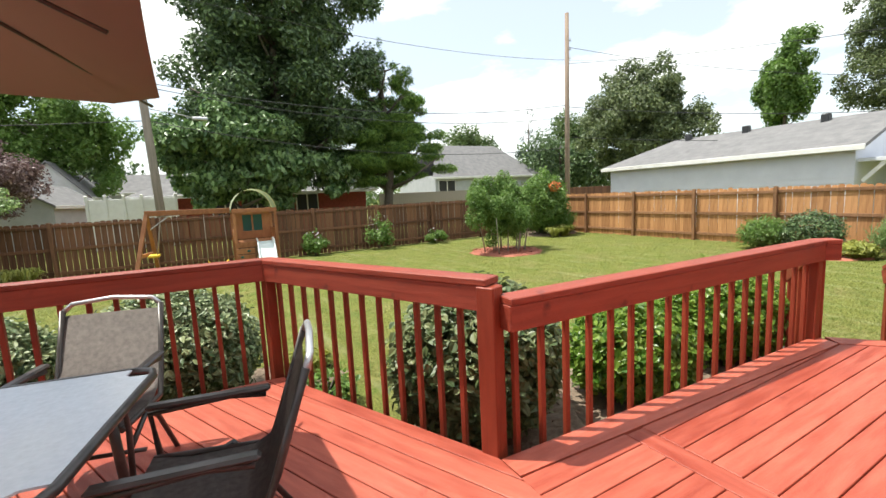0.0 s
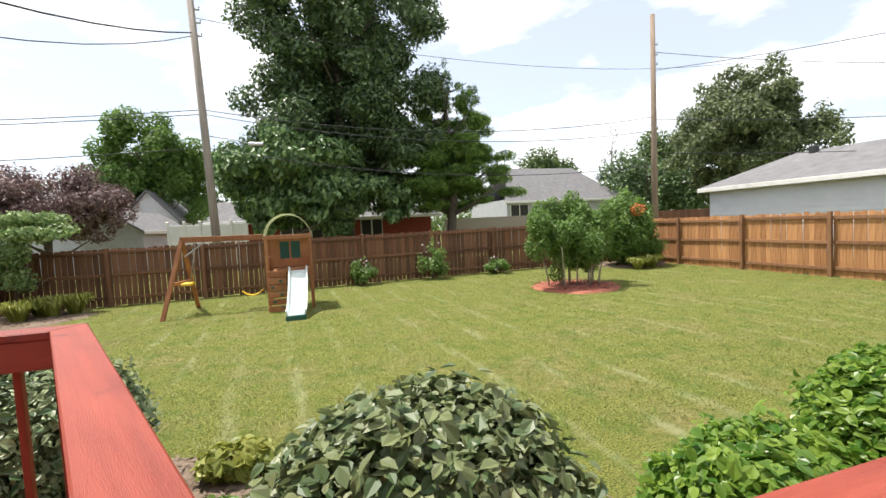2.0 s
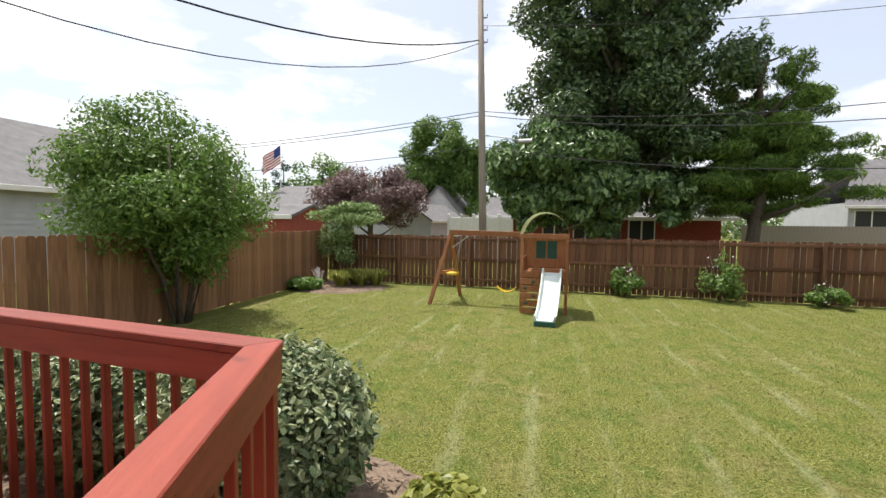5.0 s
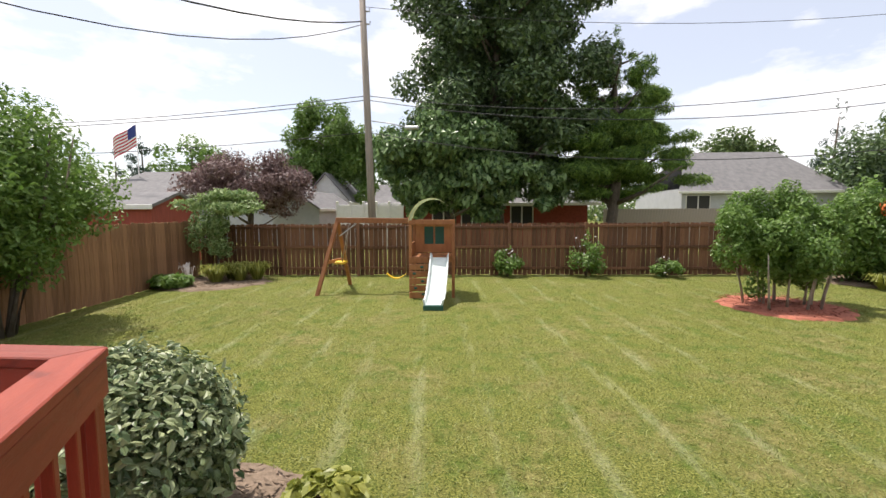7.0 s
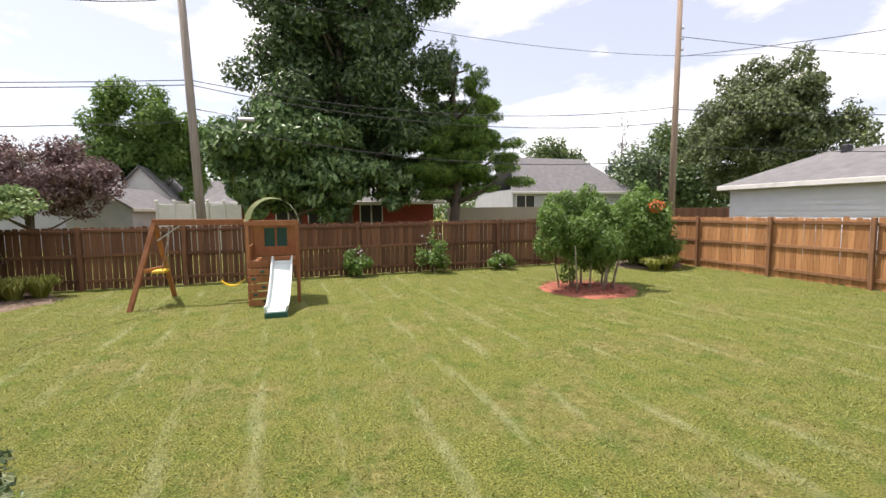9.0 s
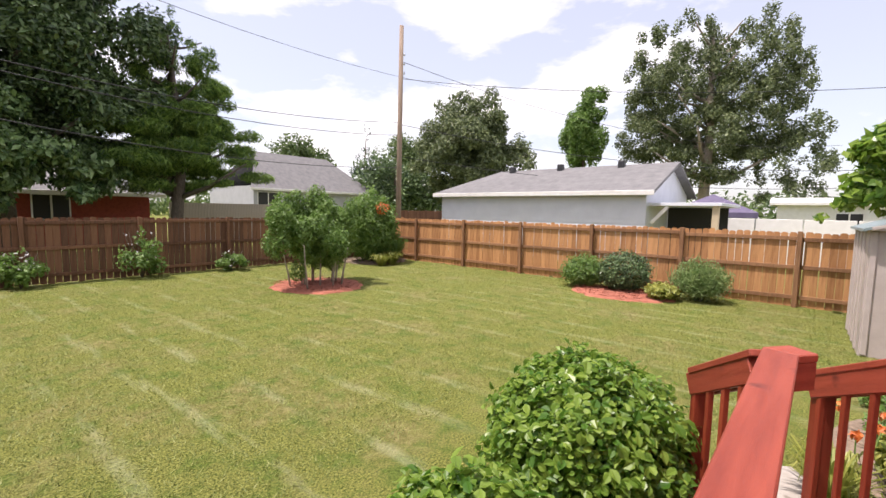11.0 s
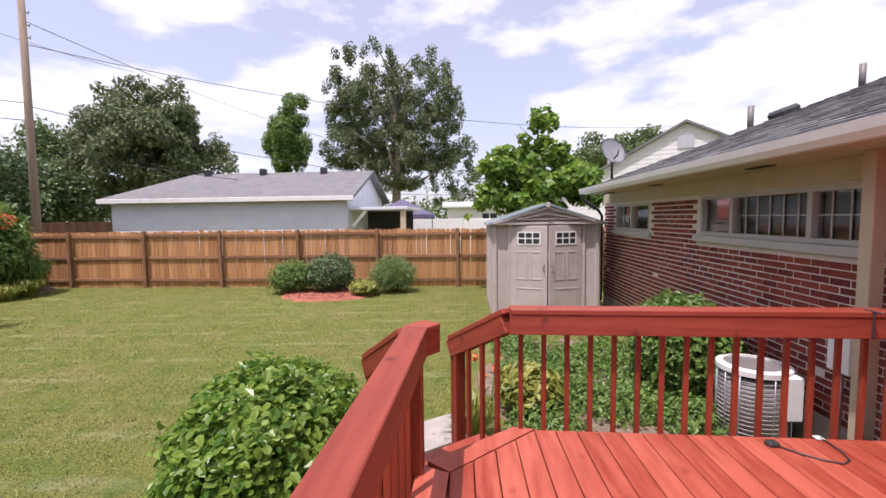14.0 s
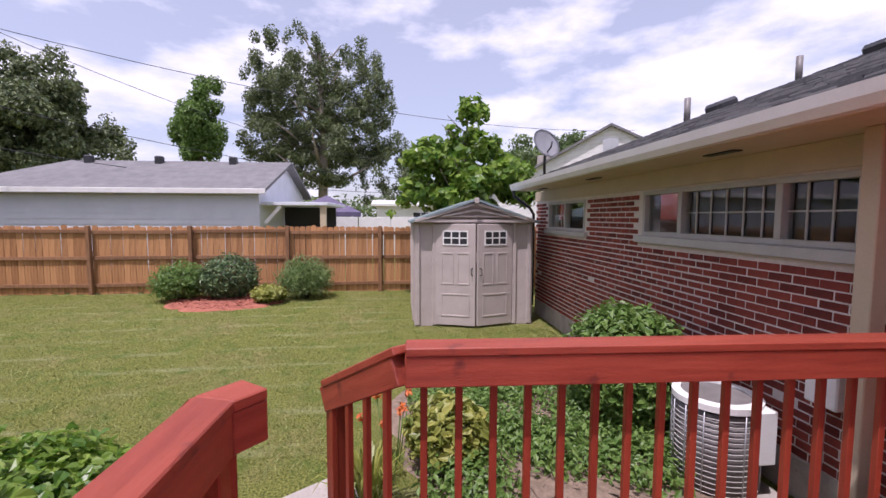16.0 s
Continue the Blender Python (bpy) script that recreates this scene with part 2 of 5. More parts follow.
FLAGRED = plain("flag_red", (0.45, 0.03, 0.05), 0.8)
FLAGWHITE = plain("flag_white", (0.75, 0.75, 0.75), 0.8)
FLAGBLUE = plain("flag_blue", (0.03, 0.05, 0.22), 0.8)
STRIPECLOTH = material("canopy_cloth", (0.55, 0.52, 0.28), (0.68, 0.66, 0.42), 5.0, 0.8, 0.1)
CANOPYGREEN = plain("canopy_green", (0.50, 0.56, 0.42), 0.8)

L_DARK = leaf_material("leaf_dark_green", (0.027, 0.062, 0.022), (0.160, 0.240, 0.088), 0.38, 0.20)
L_MID = leaf_material("leaf_mid_green", (0.050, 0.098, 0.028), (0.185, 0.250, 0.085), 0.45, 0.35)
L_LIGHT = leaf_material("leaf_light_green", (0.088, 0.176, 0.030), (0.203, 0.317, 0.074), 0.45, 0.40)
L_BRIGHT = leaf_material("leaf_bright_green", (0.060, 0.165, 0.016), (0.300, 0.420, 0.070), 0.34, 0.52)
L_SILVER = leaf_material("leaf_silvery_green", (0.100, 0.190, 0.050), (0.350, 0.440, 0.180), 0.50, 0.30)
L_BUSH = leaf_material("leaf_viburnum", (0.045, 0.095, 0.030), (0.350, 0.395, 0.205), 0.42, 0.2)
# sunlit highlights and dark gaps are put into the leaf colour range
L_TIP = leaf_material("leaf_dark_to_sun_highlight", (0.030, 0.085, 0.022), (0.270, 0.400, 0.150), 0.36, 0.24)
L_OLIVE = leaf_material("leaf_olive_green", (0.055, 0.085, 0.034), (0.215, 0.260, 0.110), 0.45, 0.3)
L_DUSTY = leaf_material("leaf_dusty", (0.060, 0.105, 0.034), (0.225, 0.250, 0.110), 0.45, 0.25)
L_PINE = leaf_material("pine_needle", (0.040, 0.105, 0.026), (0.300, 0.450, 0.095), 0.55, 0.25)
L_SPRUCE = leaf_material("spruce_needle", (0.033, 0.072, 0.046), (0.085, 0.137, 0.098), 0.6, 0.15)
L_PURPLE = leaf_material("purple_plum_leaf", (0.090, 0.050, 0.050), (0.300, 0.205, 0.190), 0.5, 0.25)
L_GRASS = leaf_material("grass_blade", (0.115, 0.155, 0.026), (0.330, 0.345, 0.100), 0.6, 0.35)
L_YELLOW = leaf_material("yellow_green_leaf", (0.160, 0.200, 0.030), (0.420, 0.420, 0.100), 0.45, 0.4)
L_ORANGE = leaf_material("orange_flower", (0.500, 0.080, 0.020), (0.700, 0.220, 0.050), 0.5, 0.3)
L_WHITE = leaf_material("white_flower", (0.550, 0.500, 0.520), (0.750, 0.720, 0.720), 0.5, 0.3)


# ---- helpers for building ----
def thing(name, loc=(0, 0, 0), rz=0, label="", category="", group="", kind=""):
    ob = new(name)
    ob.empty_display_size = 0.1
    ob.matrix_basis = pose(*loc, 0, 0, rz)
    return tagged(ob, label, category, group, kind)


def finish(bm, name, mat):
    me = bpy.data.meshes.new(name)
    bm.to_mesh(me)
    bm.free()
    for m in mat if isinstance(mat, (list, tuple)) else [mat]:
        me.materials.append(m)
    return me


def part(name, bm, mat, parent, label=""):
    ob = new(name, finish(bm, name, mat))
    ob.parent = parent
    return tagged(ob, label)


def solo(name, bm, mat, label, category, kind="", group=""):
    return tagged(new(name, finish(bm, name, mat)), label, category, group, kind)


def box(bm, x0, y0, z0, x1, y1, z1, bevel=0.0, m=None):
    """A block, its edges bevelled."""
    c = Matrix.LocRotScale(((x0 + x1) / 2, (y0 + y1) / 2, (z0 + z1) / 2), None, (abs(x1 - x0), abs(y1 - y0), abs(z1 - z0)))
    vs = bmesh.ops.create_cube(bm, size=1, matrix=(m or Matrix()) @ c)["verts"]
    if bevel:
        es = list({e for v in vs for e in v.link_edges})
        bmesh.ops.bevel(bm, geom=es, offset=bevel, segments=1, affect="EDGES")
    return bm


def blk(*a, **k):
    return box(bmesh.new(), *a, **k)


def beam(bm, a, b, w, h, bevel=0.004, up=(0, 0, 1)):
    """A straight timber of width w and height h from a to b (the line is its middle)."""
    a, b = Vector(a), Vector(b)
    d = (b - a).normalized()
    u = Vector(up)
    s = d.cross(u)
    s = s.normalized() if s.length > 1e-4 else Vector((1, 0, 0))
    u = s.cross(d)
    m = Matrix((s, d, u)).transposed().to_4x4()
    m.translation = (a + b) / 2
    L = (b - a).length
    return box(bm, -w / 2, -L / 2, -h / 2, w / 2, L / 2, h / 2, bevel, m)


def tube(bm, pts, r, seg=8, r_end=None):
    """A round bar along points, tapered to r_end."""
    pts = [Vector(p) for p in pts]
    rings = []
    for i, p in enumerate(pts):
        d = (pts[min(i + 1, len(pts) - 1)] - pts[max(i - 1, 0)]).normalized()
        s = d.cross(Vector((0.13, 0.21, 1)) if abs(d.z) < 0.95 else Vector((1, 0.1, 0))).normalized()
        t = d.cross(s)
        k = r if r_end is None else r + (r_end - r) * i / max(1, len(pts) - 1)
        rings.append([bm.verts.new(p + (s * math.cos(2 * math.pi * j / seg) + t * math.sin(2 * math.pi * j / seg)) * k) for j in range(seg)])
    for a, b in zip(rings, rings[1:]):
        for j in range(seg):
            bm.faces.new((a[j], a[(j + 1) % seg], b[(j + 1) % seg], b[j])).smooth = True
    bm.faces.new(rings[0][::-1])
    bm.faces.new(rings[-1])
    return bm


def prism(bm, poly, z0, z1):
    """An upright prism on a polygon of the plan."""
    lo = [bm.verts.new((x, y, z0)) for x, y in poly]
    hi = [bm.verts.new((x, y, z1)) for x, y in poly]
    n = len(poly)
    bm.faces.new(hi)
    bm.faces.new(lo[::-1])
    for i in range(n):
        bm.faces.new((lo[i], lo[(i + 1) % n], hi[(i + 1) % n], hi[i]))
    bmesh.ops.recalc_face_normals(bm, faces=bm.faces[:])
    return bm


def solid(bm, verts, faces):
    vs = [bm.verts.new(v) for v in verts]
    for f in faces:
        bm.faces.new([vs[i] for i in f])
    bmesh.ops.recalc_face_normals(bm, faces=bm.faces[:])
    return bm


def clip(poly, inside):
    """The part of a convex plan polygon that lies in a convex one (anticlockwise)."""
    for i in range(len(inside)):
        a, b = inside[i], inside[(i + 1) % len(inside)]
        side = lambda p: (b[0] - a[0]) * (p[1] - a[1]) - (b[1] - a[1]) * (p[0] - a[0])
        out = []
        for p, q in zip(poly, poly[1:] + poly[:1]):
            sp, sq = side(p), side(q)
            if sp >= 0:
                out.append(p)
            if sp * sq < 0:
                k = sp / (sp - sq)
                out.append((p[0] + k * (q[0] - p[0]), p[1] + k * (q[1] - p[1])))
        poly = out
        if len(poly) < 3:
            return []
    return poly


def mesh_from(name, verts, faces, mats, index=None):
    me = bpy.data.meshes.new(name)
    me.from_pydata(verts.tolist() if hasattr(verts, "tolist") else verts, [], faces.tolist() if hasattr(faces, "tolist") else faces)
    for m in mats:
        me.materials.append(m)
    if index is not None:
        me.polygons.foreach_set("material_index", np.asarray(index, dtype=np.int32))
    me.update()
    return me


def leaf_cloud(rng, lobes, count, size, shell=0.55, droop=0.2, slim=0.55, lumps=0.0, up=0.5, fine=False):
    """Leaves, each folded along its midrib, spread through lobes (x, y, z, rx, ry, rz) with gaps between clumps."""
    lobes = np.array(lobes, float)
    vol = lobes[:, 3] * lobes[:, 4] * lobes[:, 5]
    pick = rng.choice(len(lobes), count, p=vol / vol.sum())
    d = rng.normal(size=(count, 3))
    d /= np.linalg.norm(d, axis=1)[:, None]
    if lumps:
        k = np.sin(d[:, 0] * 7 + pick) * np.sin(d[:, 1] * 6 + 2 * pick) * np.sin(d[:, 2] * 8 + 3 * pick)
        rad = 1 + lumps * k
    else:
        rad = 1
    r = (shell + (1 - shell) * rng.random(count) ** 0.6) * rad * (1 + 0.05 * rng.normal(size=count))
    c = lobes[pick, :3] + d * lobes[pick, 3:] * np.asarray(r)[:, None]
    nrm = d * 0.8 + rng.normal(size=(count, 3)) * 0.6 + np.array([0, 0, up])
    nrm /= np.linalg.norm(nrm, axis=1)[:, None]
    a = np.cross(nrm, rng.normal(size=(count, 3)))
    a /= np.linalg.norm(a, axis=1)[:, None]
    a[:, 2] -= droop
    b = np.cross(nrm, a)
    s = size * (0.6 + 0.8 * rng.random(count))[:, None]
    lift = nrm * s * 0.10
    if fine:
        v = np.stack([c - a * s * 0.5, c - a * s * 0.2 + b * s * slim * 0.5 + lift, c + a * s * 0.2 + b * s * slim * 0.42 + lift, c + a * s * 0.55 - lift, c + a * s * 0.2 - b * s * slim * 0.42 + lift, c - a * s * 0.2 - b * s * slim * 0.5 + lift], 1).reshape(-1, 3)
        q = np.arange(count)[:, None] * 6
        f = np.concatenate([q + [0, 1, 2, 3], q + [0, 3, 4, 5]], 0)
    else:
        v = np.stack([c - a * s * 0.5, c + b * s * slim * 0.5 + lift, c + a * s * 0.55, c - b * s * slim * 0.5 + lift], 1).reshape(-1, 3)
        q = np.arange(count)[:, None] * 4
        f = np.concatenate([q + [0, 1, 2], q + [0, 2, 3]], 0)
    return v, f


def crown(name, rng, lobes, count, size, mat, parent, label="", **k):
    v, f = leaf_cloud(rng, lobes, count, size, **k)
    ob = new(name, mesh_from(name, v, f, [mat]))
    ob.parent = parent
    return tagged(ob, label)


def split_lobes(rng, big, n, size=(0.28, 0.5)):
    """Many small lobes scattered in large ones, for an uneven crown with gaps."""
    out = []
    big = np.array(big, float)
    vol = big[:, 3] * big[:, 4] * big[:, 5]
    for _ in range(n):
        b = big[rng.choice(len(big), p=vol / vol.sum())]
        d = rng.normal(size=3)
        d *= (rng.random() ** 0.45) / np.linalg.norm(d)
        s = rng.uniform(*size)
        out.append((*(b[:3] + d * b[3:] * 0.95), *(b[3:] * s)))
    return out


def limbs(rng, foot, top, r, n, spread, lift=0.5, start=0.25):
    """A tapered trunk with limbs."""
    bm = bmesh.new()
    foot, top = Vector(foot), Vector(top)
    mid = (foot + top) / 2 + Vector((rng.normal() * r, rng.normal() * r, 0))
    tube(bm, [foot, foot.lerp(mid, 0.5), mid, mid.lerp(top, 0.5), top], r, 8, r * 0.25)
    for i in range(n):
        k = start + (0.95 - start) * (i + rng.random()) / n
        p = foot.lerp(top, k)
        a = rng.random() * 6.283
        L = spread * (1.1 - 0.7 * k) * rng.uniform(0.7, 1.1)
        e = p + Vector((math.cos(a) * L, math.sin(a) * L, L * lift))
        tube(bm, [p, p.lerp(e, 0.5) + Vector((0, 0, -0.06 * L)), e], r * (0.55 - 0.35 * k), 6, r * 0.08)
    return bm


def tree(name, base, height, big, leaves, size, mat, bark, label, seed, trunk=0.2, n=40, limb_count=9, spread=2.0, lobe=(0.28, 0.5), category="tree", **k):
    """A tree: trunk with limbs, and a crown of leaves in many clumps; lobes are given from the base."""
    rng = np.random.default_rng(seed)
    t = thing(name, base, 0, label, category)
    part("trunk", limbs(rng, (0, 0, -0.1), (0, 0, height * 0.86), trunk, limb_count, spread), bark, t)
    crown("crown", rng, split_lobes(rng, big, n, lobe), leaves, size, mat, t, **k)
    return t


def bush(name, base, rx, ry, h, leaves, size, mat, label, seed, category="shrub", low=0.05, group="", **k):
    """A rounded shrub: stems and leaves close to its skin."""
    rng = np.random.default_rng(seed)
    t = thing(name, base, 0, label, category, group)
    bm = bmesh.new()
    for i in range(7):
        a = i * 0.9 + rng.random()
        tube(bm, [(0.05 * math.cos(a), 0.05 * math.sin(a), -0.03), (rx * 0.3 * math.cos(a), ry * 0.3 * math.sin(a), h * 0.45), (rx * 0.62 * math.cos(a), ry * 0.62 * math.sin(a), h * 0.78)], 0.018, 5, 0.006)
    part("stem", bm, BARK, t)
    kw = dict(shell=0.74, lumps=0.07, up=0.85, fine=True)
    kw.update(k)
    crown("foliage", rng, [(0, 0, low + (h - low) * 0.5, rx, ry, (h - low) * 0.5), (0, 0, low + (h - low) * 0.42, rx * 0.96, ry * 0.96, (h - low) * 0.42)], leaves, size, mat, t, **kw)
    return t


def clump(name, base, r, h, blades, mat, label, seed, width=0.02, category="plant", lean=1.0, parent=None):
    """A tuft of arching blades."""
    rng = np.random.default_rng(seed)
    a = rng.random(blades) * 6.283
    d = np.stack([np.cos(a), np.sin(a), np.zeros(blades)], 1)
    s = np.stack([-np.sin(a), np.cos(a), np.zeros(blades)], 1) * width / 2
    p0 = d * (rng.random(blades) * r * 0.25)[:, None]
    out = (rng.random(blades) ** 0.6 * r * lean)[:, None]
    hh = h * (0.65 + 0.35 * rng.random(blades))[:, None]
    z = np.array([0, 0, 1.0])
    p1 = p0 + d * out * 0.45 + z * hh * 0.75
    p2 = p0 + d * out * 0.8 + z * hh
    p3 = p0 + d * out + z * hh * (0.62 + 0.3 * rng.random(blades))[:, None]
    v = np.stack([p0 - s, p0 + s, p1 - s, p1 + s, p2 - s * 0.7, p2 + s * 0.7, p3], 1).reshape(-1, 3)
    q = np.arange(blades)[:, None] * 7
    f = np.concatenate([q + t for t in ([0, 1, 3], [0, 3, 2], [2, 3, 5], [2, 5, 4], [4, 5, 6])], 0)
    if parent:
        ob = new(name, mesh_from(name, v, f, [mat]))
        ob.parent = parent
        return ob
    t = thing(name, base, 0, label, category)
    ob = new("foliage", mesh_from("foliage", v, f, [mat]))
    ob.parent = t
    return t


# ---- ground ----
bm = bmesh.new()
bmesh.ops.create_grid(bm, x_segments=60, y_segments=60, size=400, matrix=Matrix.Translation((4, 8, 0)))
ground = solo("ground", bm, LAWN, "mown green lawn with dry patches and faint mowing lines", "lawn", "structure")


def bed(name, cx, cy, rx, ry, mat, label, seed, lift=0.05):
    rng = np.random.default_rng(seed)
    n = 36
    rim = [(cx + rx * math.cos(i * 6.283 / n) * (1 + 0.06 * rng.normal()), cy + ry * math.sin(i * 6.283 / n) * (1 + 0.06 * rng.normal())) for i in range(n)]
    t = thing(name, (0, 0, 0), 0, label, "flower bed")
    bm = bmesh.new()
    c = bm.verts.new((cx, cy, lift + 0.02))
    lo = [bm.verts.new((x, y, -0.01)) for x, y in rim]
    hi = [bm.verts.new((cx + (x - cx) * 0.93, cy + (y - cy) * 0.93, lift * 0.8)) for x, y in rim]
    for i in range(n):
        bm.faces.new((lo[i], lo[(i + 1) % n], hi[(i + 1) % n], hi[i]))
        bm.faces.new((hi[i], hi[(i + 1) % n], c))
    part("bed_surface", bm, mat, t)
    a, r = rng.random(900) * 6.283, np.sqrt(rng.random(900)) * 0.97
    p = np.stack([cx + rx * r * np.cos(a), cy + ry * r * np.sin(a), lift + 0.02 + 0.01 * rng.random(900)], 1)
    d = rng.normal(size=(900, 3)) * [0.045, 0.045, 0.012]
    e = rng.normal(size=(900, 3)) * [0.018, 0.018, 0.008]
    v = np.stack([p - d, p + e, p + d], 1).reshape(-1, 3)
    ob = new("mulch", mesh_from("mulch", v, np.arange(2700).reshape(-1, 3), [mat]))
    ob.parent = t
    tagged(ob, kind="stuff")
    return t


# grass blades over the lawn near the deck
rng = np.random.default_rng(5)
N = 300000
gx, gy = rng.uniform(-6.0, 14.8, N), -1.5 + 17.6 * rng.random(N) ** 1.35
keep = ((gx > 9.0) | (gy > 4.3) | ((gx > 6.6) & (gy > 1.6))) & ((gx < 10.7) | (gy > -1.2))
gx, gy = gx[keep], gy[keep]
N = len(gx)
gp = np.stack([gx, gy, np.zeros(N)], 1)
ga = rng.random(N) * 6.283
gs = np.stack([np.cos(ga), np.sin(ga), np.zeros(N)], 1) * 0.006
gt = gp + np.stack([rng.normal(size=N) * 0.03, rng.normal(size=N) * 0.03, 0.010 + 0.024 * rng.random(N)], 1)
gv = np.stack([gp - gs, gp + gs, gt], 1).reshape(-1, 3)
tagged(new("grass", mesh_from("grass", gv, np.arange(3 * N).reshape(-1, 3), [L_GRASS])), "short mown grass blades over the lawn", "grass", kind="stuff")

# ---- deck ----
DK, RT, RW = 0.565, 1.44, 1.53
C, B, W = (1.36, 1.90), (0.505, 3.74), (-4.2, 3.97)
EC, SH = (5.17, 1.10), (4.78, 1.68)
LEFT = [(-4.2, -1.66), (1.28, -1.66), (1.345, 1.79), (0.53, 3.58), (-4.2, 3.83)]
RIGHT = [(1.286, -1.66), (5.105, -1.66), (5.195, 1.06), (4.76, 1.60), (1.352, 1.73)]
deck = thing("deck", (0, 0, 0), 0, "raised wooden deck stained red, boards weathered pink in the sun", "deck", kind="structure")
bm = bmesh.new()
for poly in (LEFT, RIGHT):
    prism(bm, [(x * 0.995 + 0.01, y - 0.02) for x, y in poly], 0.02, DK - 0.06)
part("substructure", bm, REDPOST, deck)


def lay(poly, angle, width, gap, seam=None, z=DK):
    c, s = math.cos(angle), math.sin(angle)
    v0 = min(-s * x + c * y for x, y in poly)
    v1 = max(-s * x + c * y for x, y in poly)
    v = v1
    while v > v0:
        a, b = v - width + gap / 2, v - gap / 2
        strip = [(c * u - s * w, s * u + c * w) for u, w in ((-20, a), (20, a), (20, b), (-20, b))]
        for lo, hi in seam or ((-20, 20),):
            q = clip(clip(strip, [(lo, -20), (hi, -20), (hi, 20), (lo, 20)]), poly)
            if len(q) > 2:
                bm = bmesh.new()
                prism(bm, [(c * x + s * y, -s * x + c * y) for x, y in q], z - 0.034, z)
                es = [e for e in bm.edges if abs(e.verts[0].co.z - z) < 1e-5 and abs(e.verts[1].co.z - z) < 1e-5]
                bmesh.ops.bevel(bm, geom=es, offset=0.003, segments=1, affect="EDGES")
                part("deck_board", bm, RED, deck).matrix_basis = Matrix.Rotation(angle, 4, "Z")
        v -= width


lay([RIGHT[0], RIGHT[1], (5.19, 0.92), (4.66, 1.50), (1.35, 1.60)], math.radians(0.8), 0.145, 0.007, ((-20, 2.085), (2.23, 20)))
lay([(2.09, -1.66), (2.225, -1.66), (2.225, 1.565), (2.09, 1.57)], math.pi / 2, 0.2, 0.0)
lay(LEFT, math.atan2(B[1] - C[1], B[0] - C[0]), 0.145, 0.007, None, DK + 0.012)
for poly in ([(1.354, 1.607), (4.655, 1.507), (4.74, 1.695), (1.354, 1.765)], [(4.665, 1.50), (5.195, 0.925), (5.22, 1.07), (4.77, 1.64)]):
    bm = bmesh.new()
    prism(bm, poly, DK - 0.03, DK + 0.004)
    part("border_board", bm, RED, deck)
bm = bmesh.new()
for a, b in (((-4.2, 3.85), (0.54, 3.61)), ((0.54, 3.61), (1.365, 1.81)), ((1.365, 1.745), (4.75, 1.665)), ((4.77, 1.65), (5.21, 1.10)), ((5.18, 1.05), (5.09, -1.66))):
    beam(bm, (*a, DK - 0.16), (*b, DK - 0.16), 0.035, 0.24)
part("rim_joist", bm, REDPOST, deck)


def railing(pts, top, inner, spacing, label, name="railing", skip=(), lower=DK - 0.2, ends=True):
    """Flat cap, face board and square balusters along a polyline; inner: +1 when the deck lies to the right of the way."""
    t = thing(name, (0, 0, 0), 0, label, "railing", "deck railings")
    plan = [Vector(p) for p in pts]
    turn = []
    for i in range(len(plan)):
        u = (plan[i] - plan[i - 1]).normalized() if i else None
        v = (plan[i + 1] - plan[i]).normalized() if i + 1 < len(plan) else None
        turn.append(math.tan(u.angle_signed(v) / 2) if u and v and abs(u.angle_signed(v)) < 1.4 else 0.0)
    for k, ((a, za), (b, zb)) in enumerate(zip(zip(pts, top), zip(pts[1:], top[1:]))):
        A, Bv = Vector((*a, za)), Vector((*b, zb))
        d = (Bv - A).normalized()
        flat = Vector((d.x, d.y, 0)).normalized()
        side = Vector((flat.y, -flat.x, 0)) * inner
        way = Matrix((d, Vector((0, 0, 1)).cross(d).normalized(), d.cross(Vector((0, 0, 1)).cross(d).normalized()))).transposed().to_4x4()
        for label_, off, w, h in (("cap", Vector((0, 0, -0.019)), 0.138, 0.038), ("face_board", side * 0.045 - Vector((0, 0, 0.106)), 0.036, 0.136), ("face_board", -side * 0.045 - Vector((0, 0, 0.106)), 0.036, 0.136)):
            ln = (Bv - A).length
            o = (off - Vector((0, 0, off.z))).dot(Vector((-flat.y, flat.x, 0)))
            q = []
            for y in (-w / 2, w / 2):
                q.append((-(y + o) * turn[k], ln + (y + o) * turn[k + 1], y))
            bm = bmesh.new()
            prism(bm, [(q[0][0], q[0][2]), (q[0][1], q[0][2]), (q[1][1], q[1][2]), (q[1][0], q[1][2])], -h / 2, h / 2)
            bmesh.ops.bevel(bm, geom=bm.edges[:], offset=0.005, segments=1, affect="EDGES")
            ob = part(label_, bm, RAILRED, t)
            ob.matrix_basis = Matrix.Translation(A + off) @ way
        for k_, at in ((k, A), (k + 1, Bv)):
            if k_ in (0, len(pts) - 1):
                ob = part("end_block", box(bmesh.new(), -0.022, -0.062, -0.068, 0.022, 0.062, 0.068, 0.004), RAILRED, t)
                ob.matrix_basis = Matrix.Translation(at + d * (0.019 if k_ == 0 else -0.019) - Vector((0, 0, 0.107))) @ way
        L = (Bv - A).length
        n = max(1, int(L / spacing))
        bal = None
        for i in range(n):
            p = A.lerp(Bv, (i + 0.5) / n) - side * 0.042
            hgt = p.z - 0.04 - lower
            if bal is None or za != zb:
                bm = bmesh.new()
                box(bm, -0.016, -0.016, -hgt, 0.016, 0.016, 0, 0.003)
                bal = finish(bm, "baluster", REDPOST)
            ob = new("baluster", bal)
            ob.parent = t
            ob.matrix_basis = Matrix.Translation((p.x, p.y, p.z - 0.04)) @ Matrix.Rotation(math.atan2(d.y, d.x), 4, "Z")
    return t


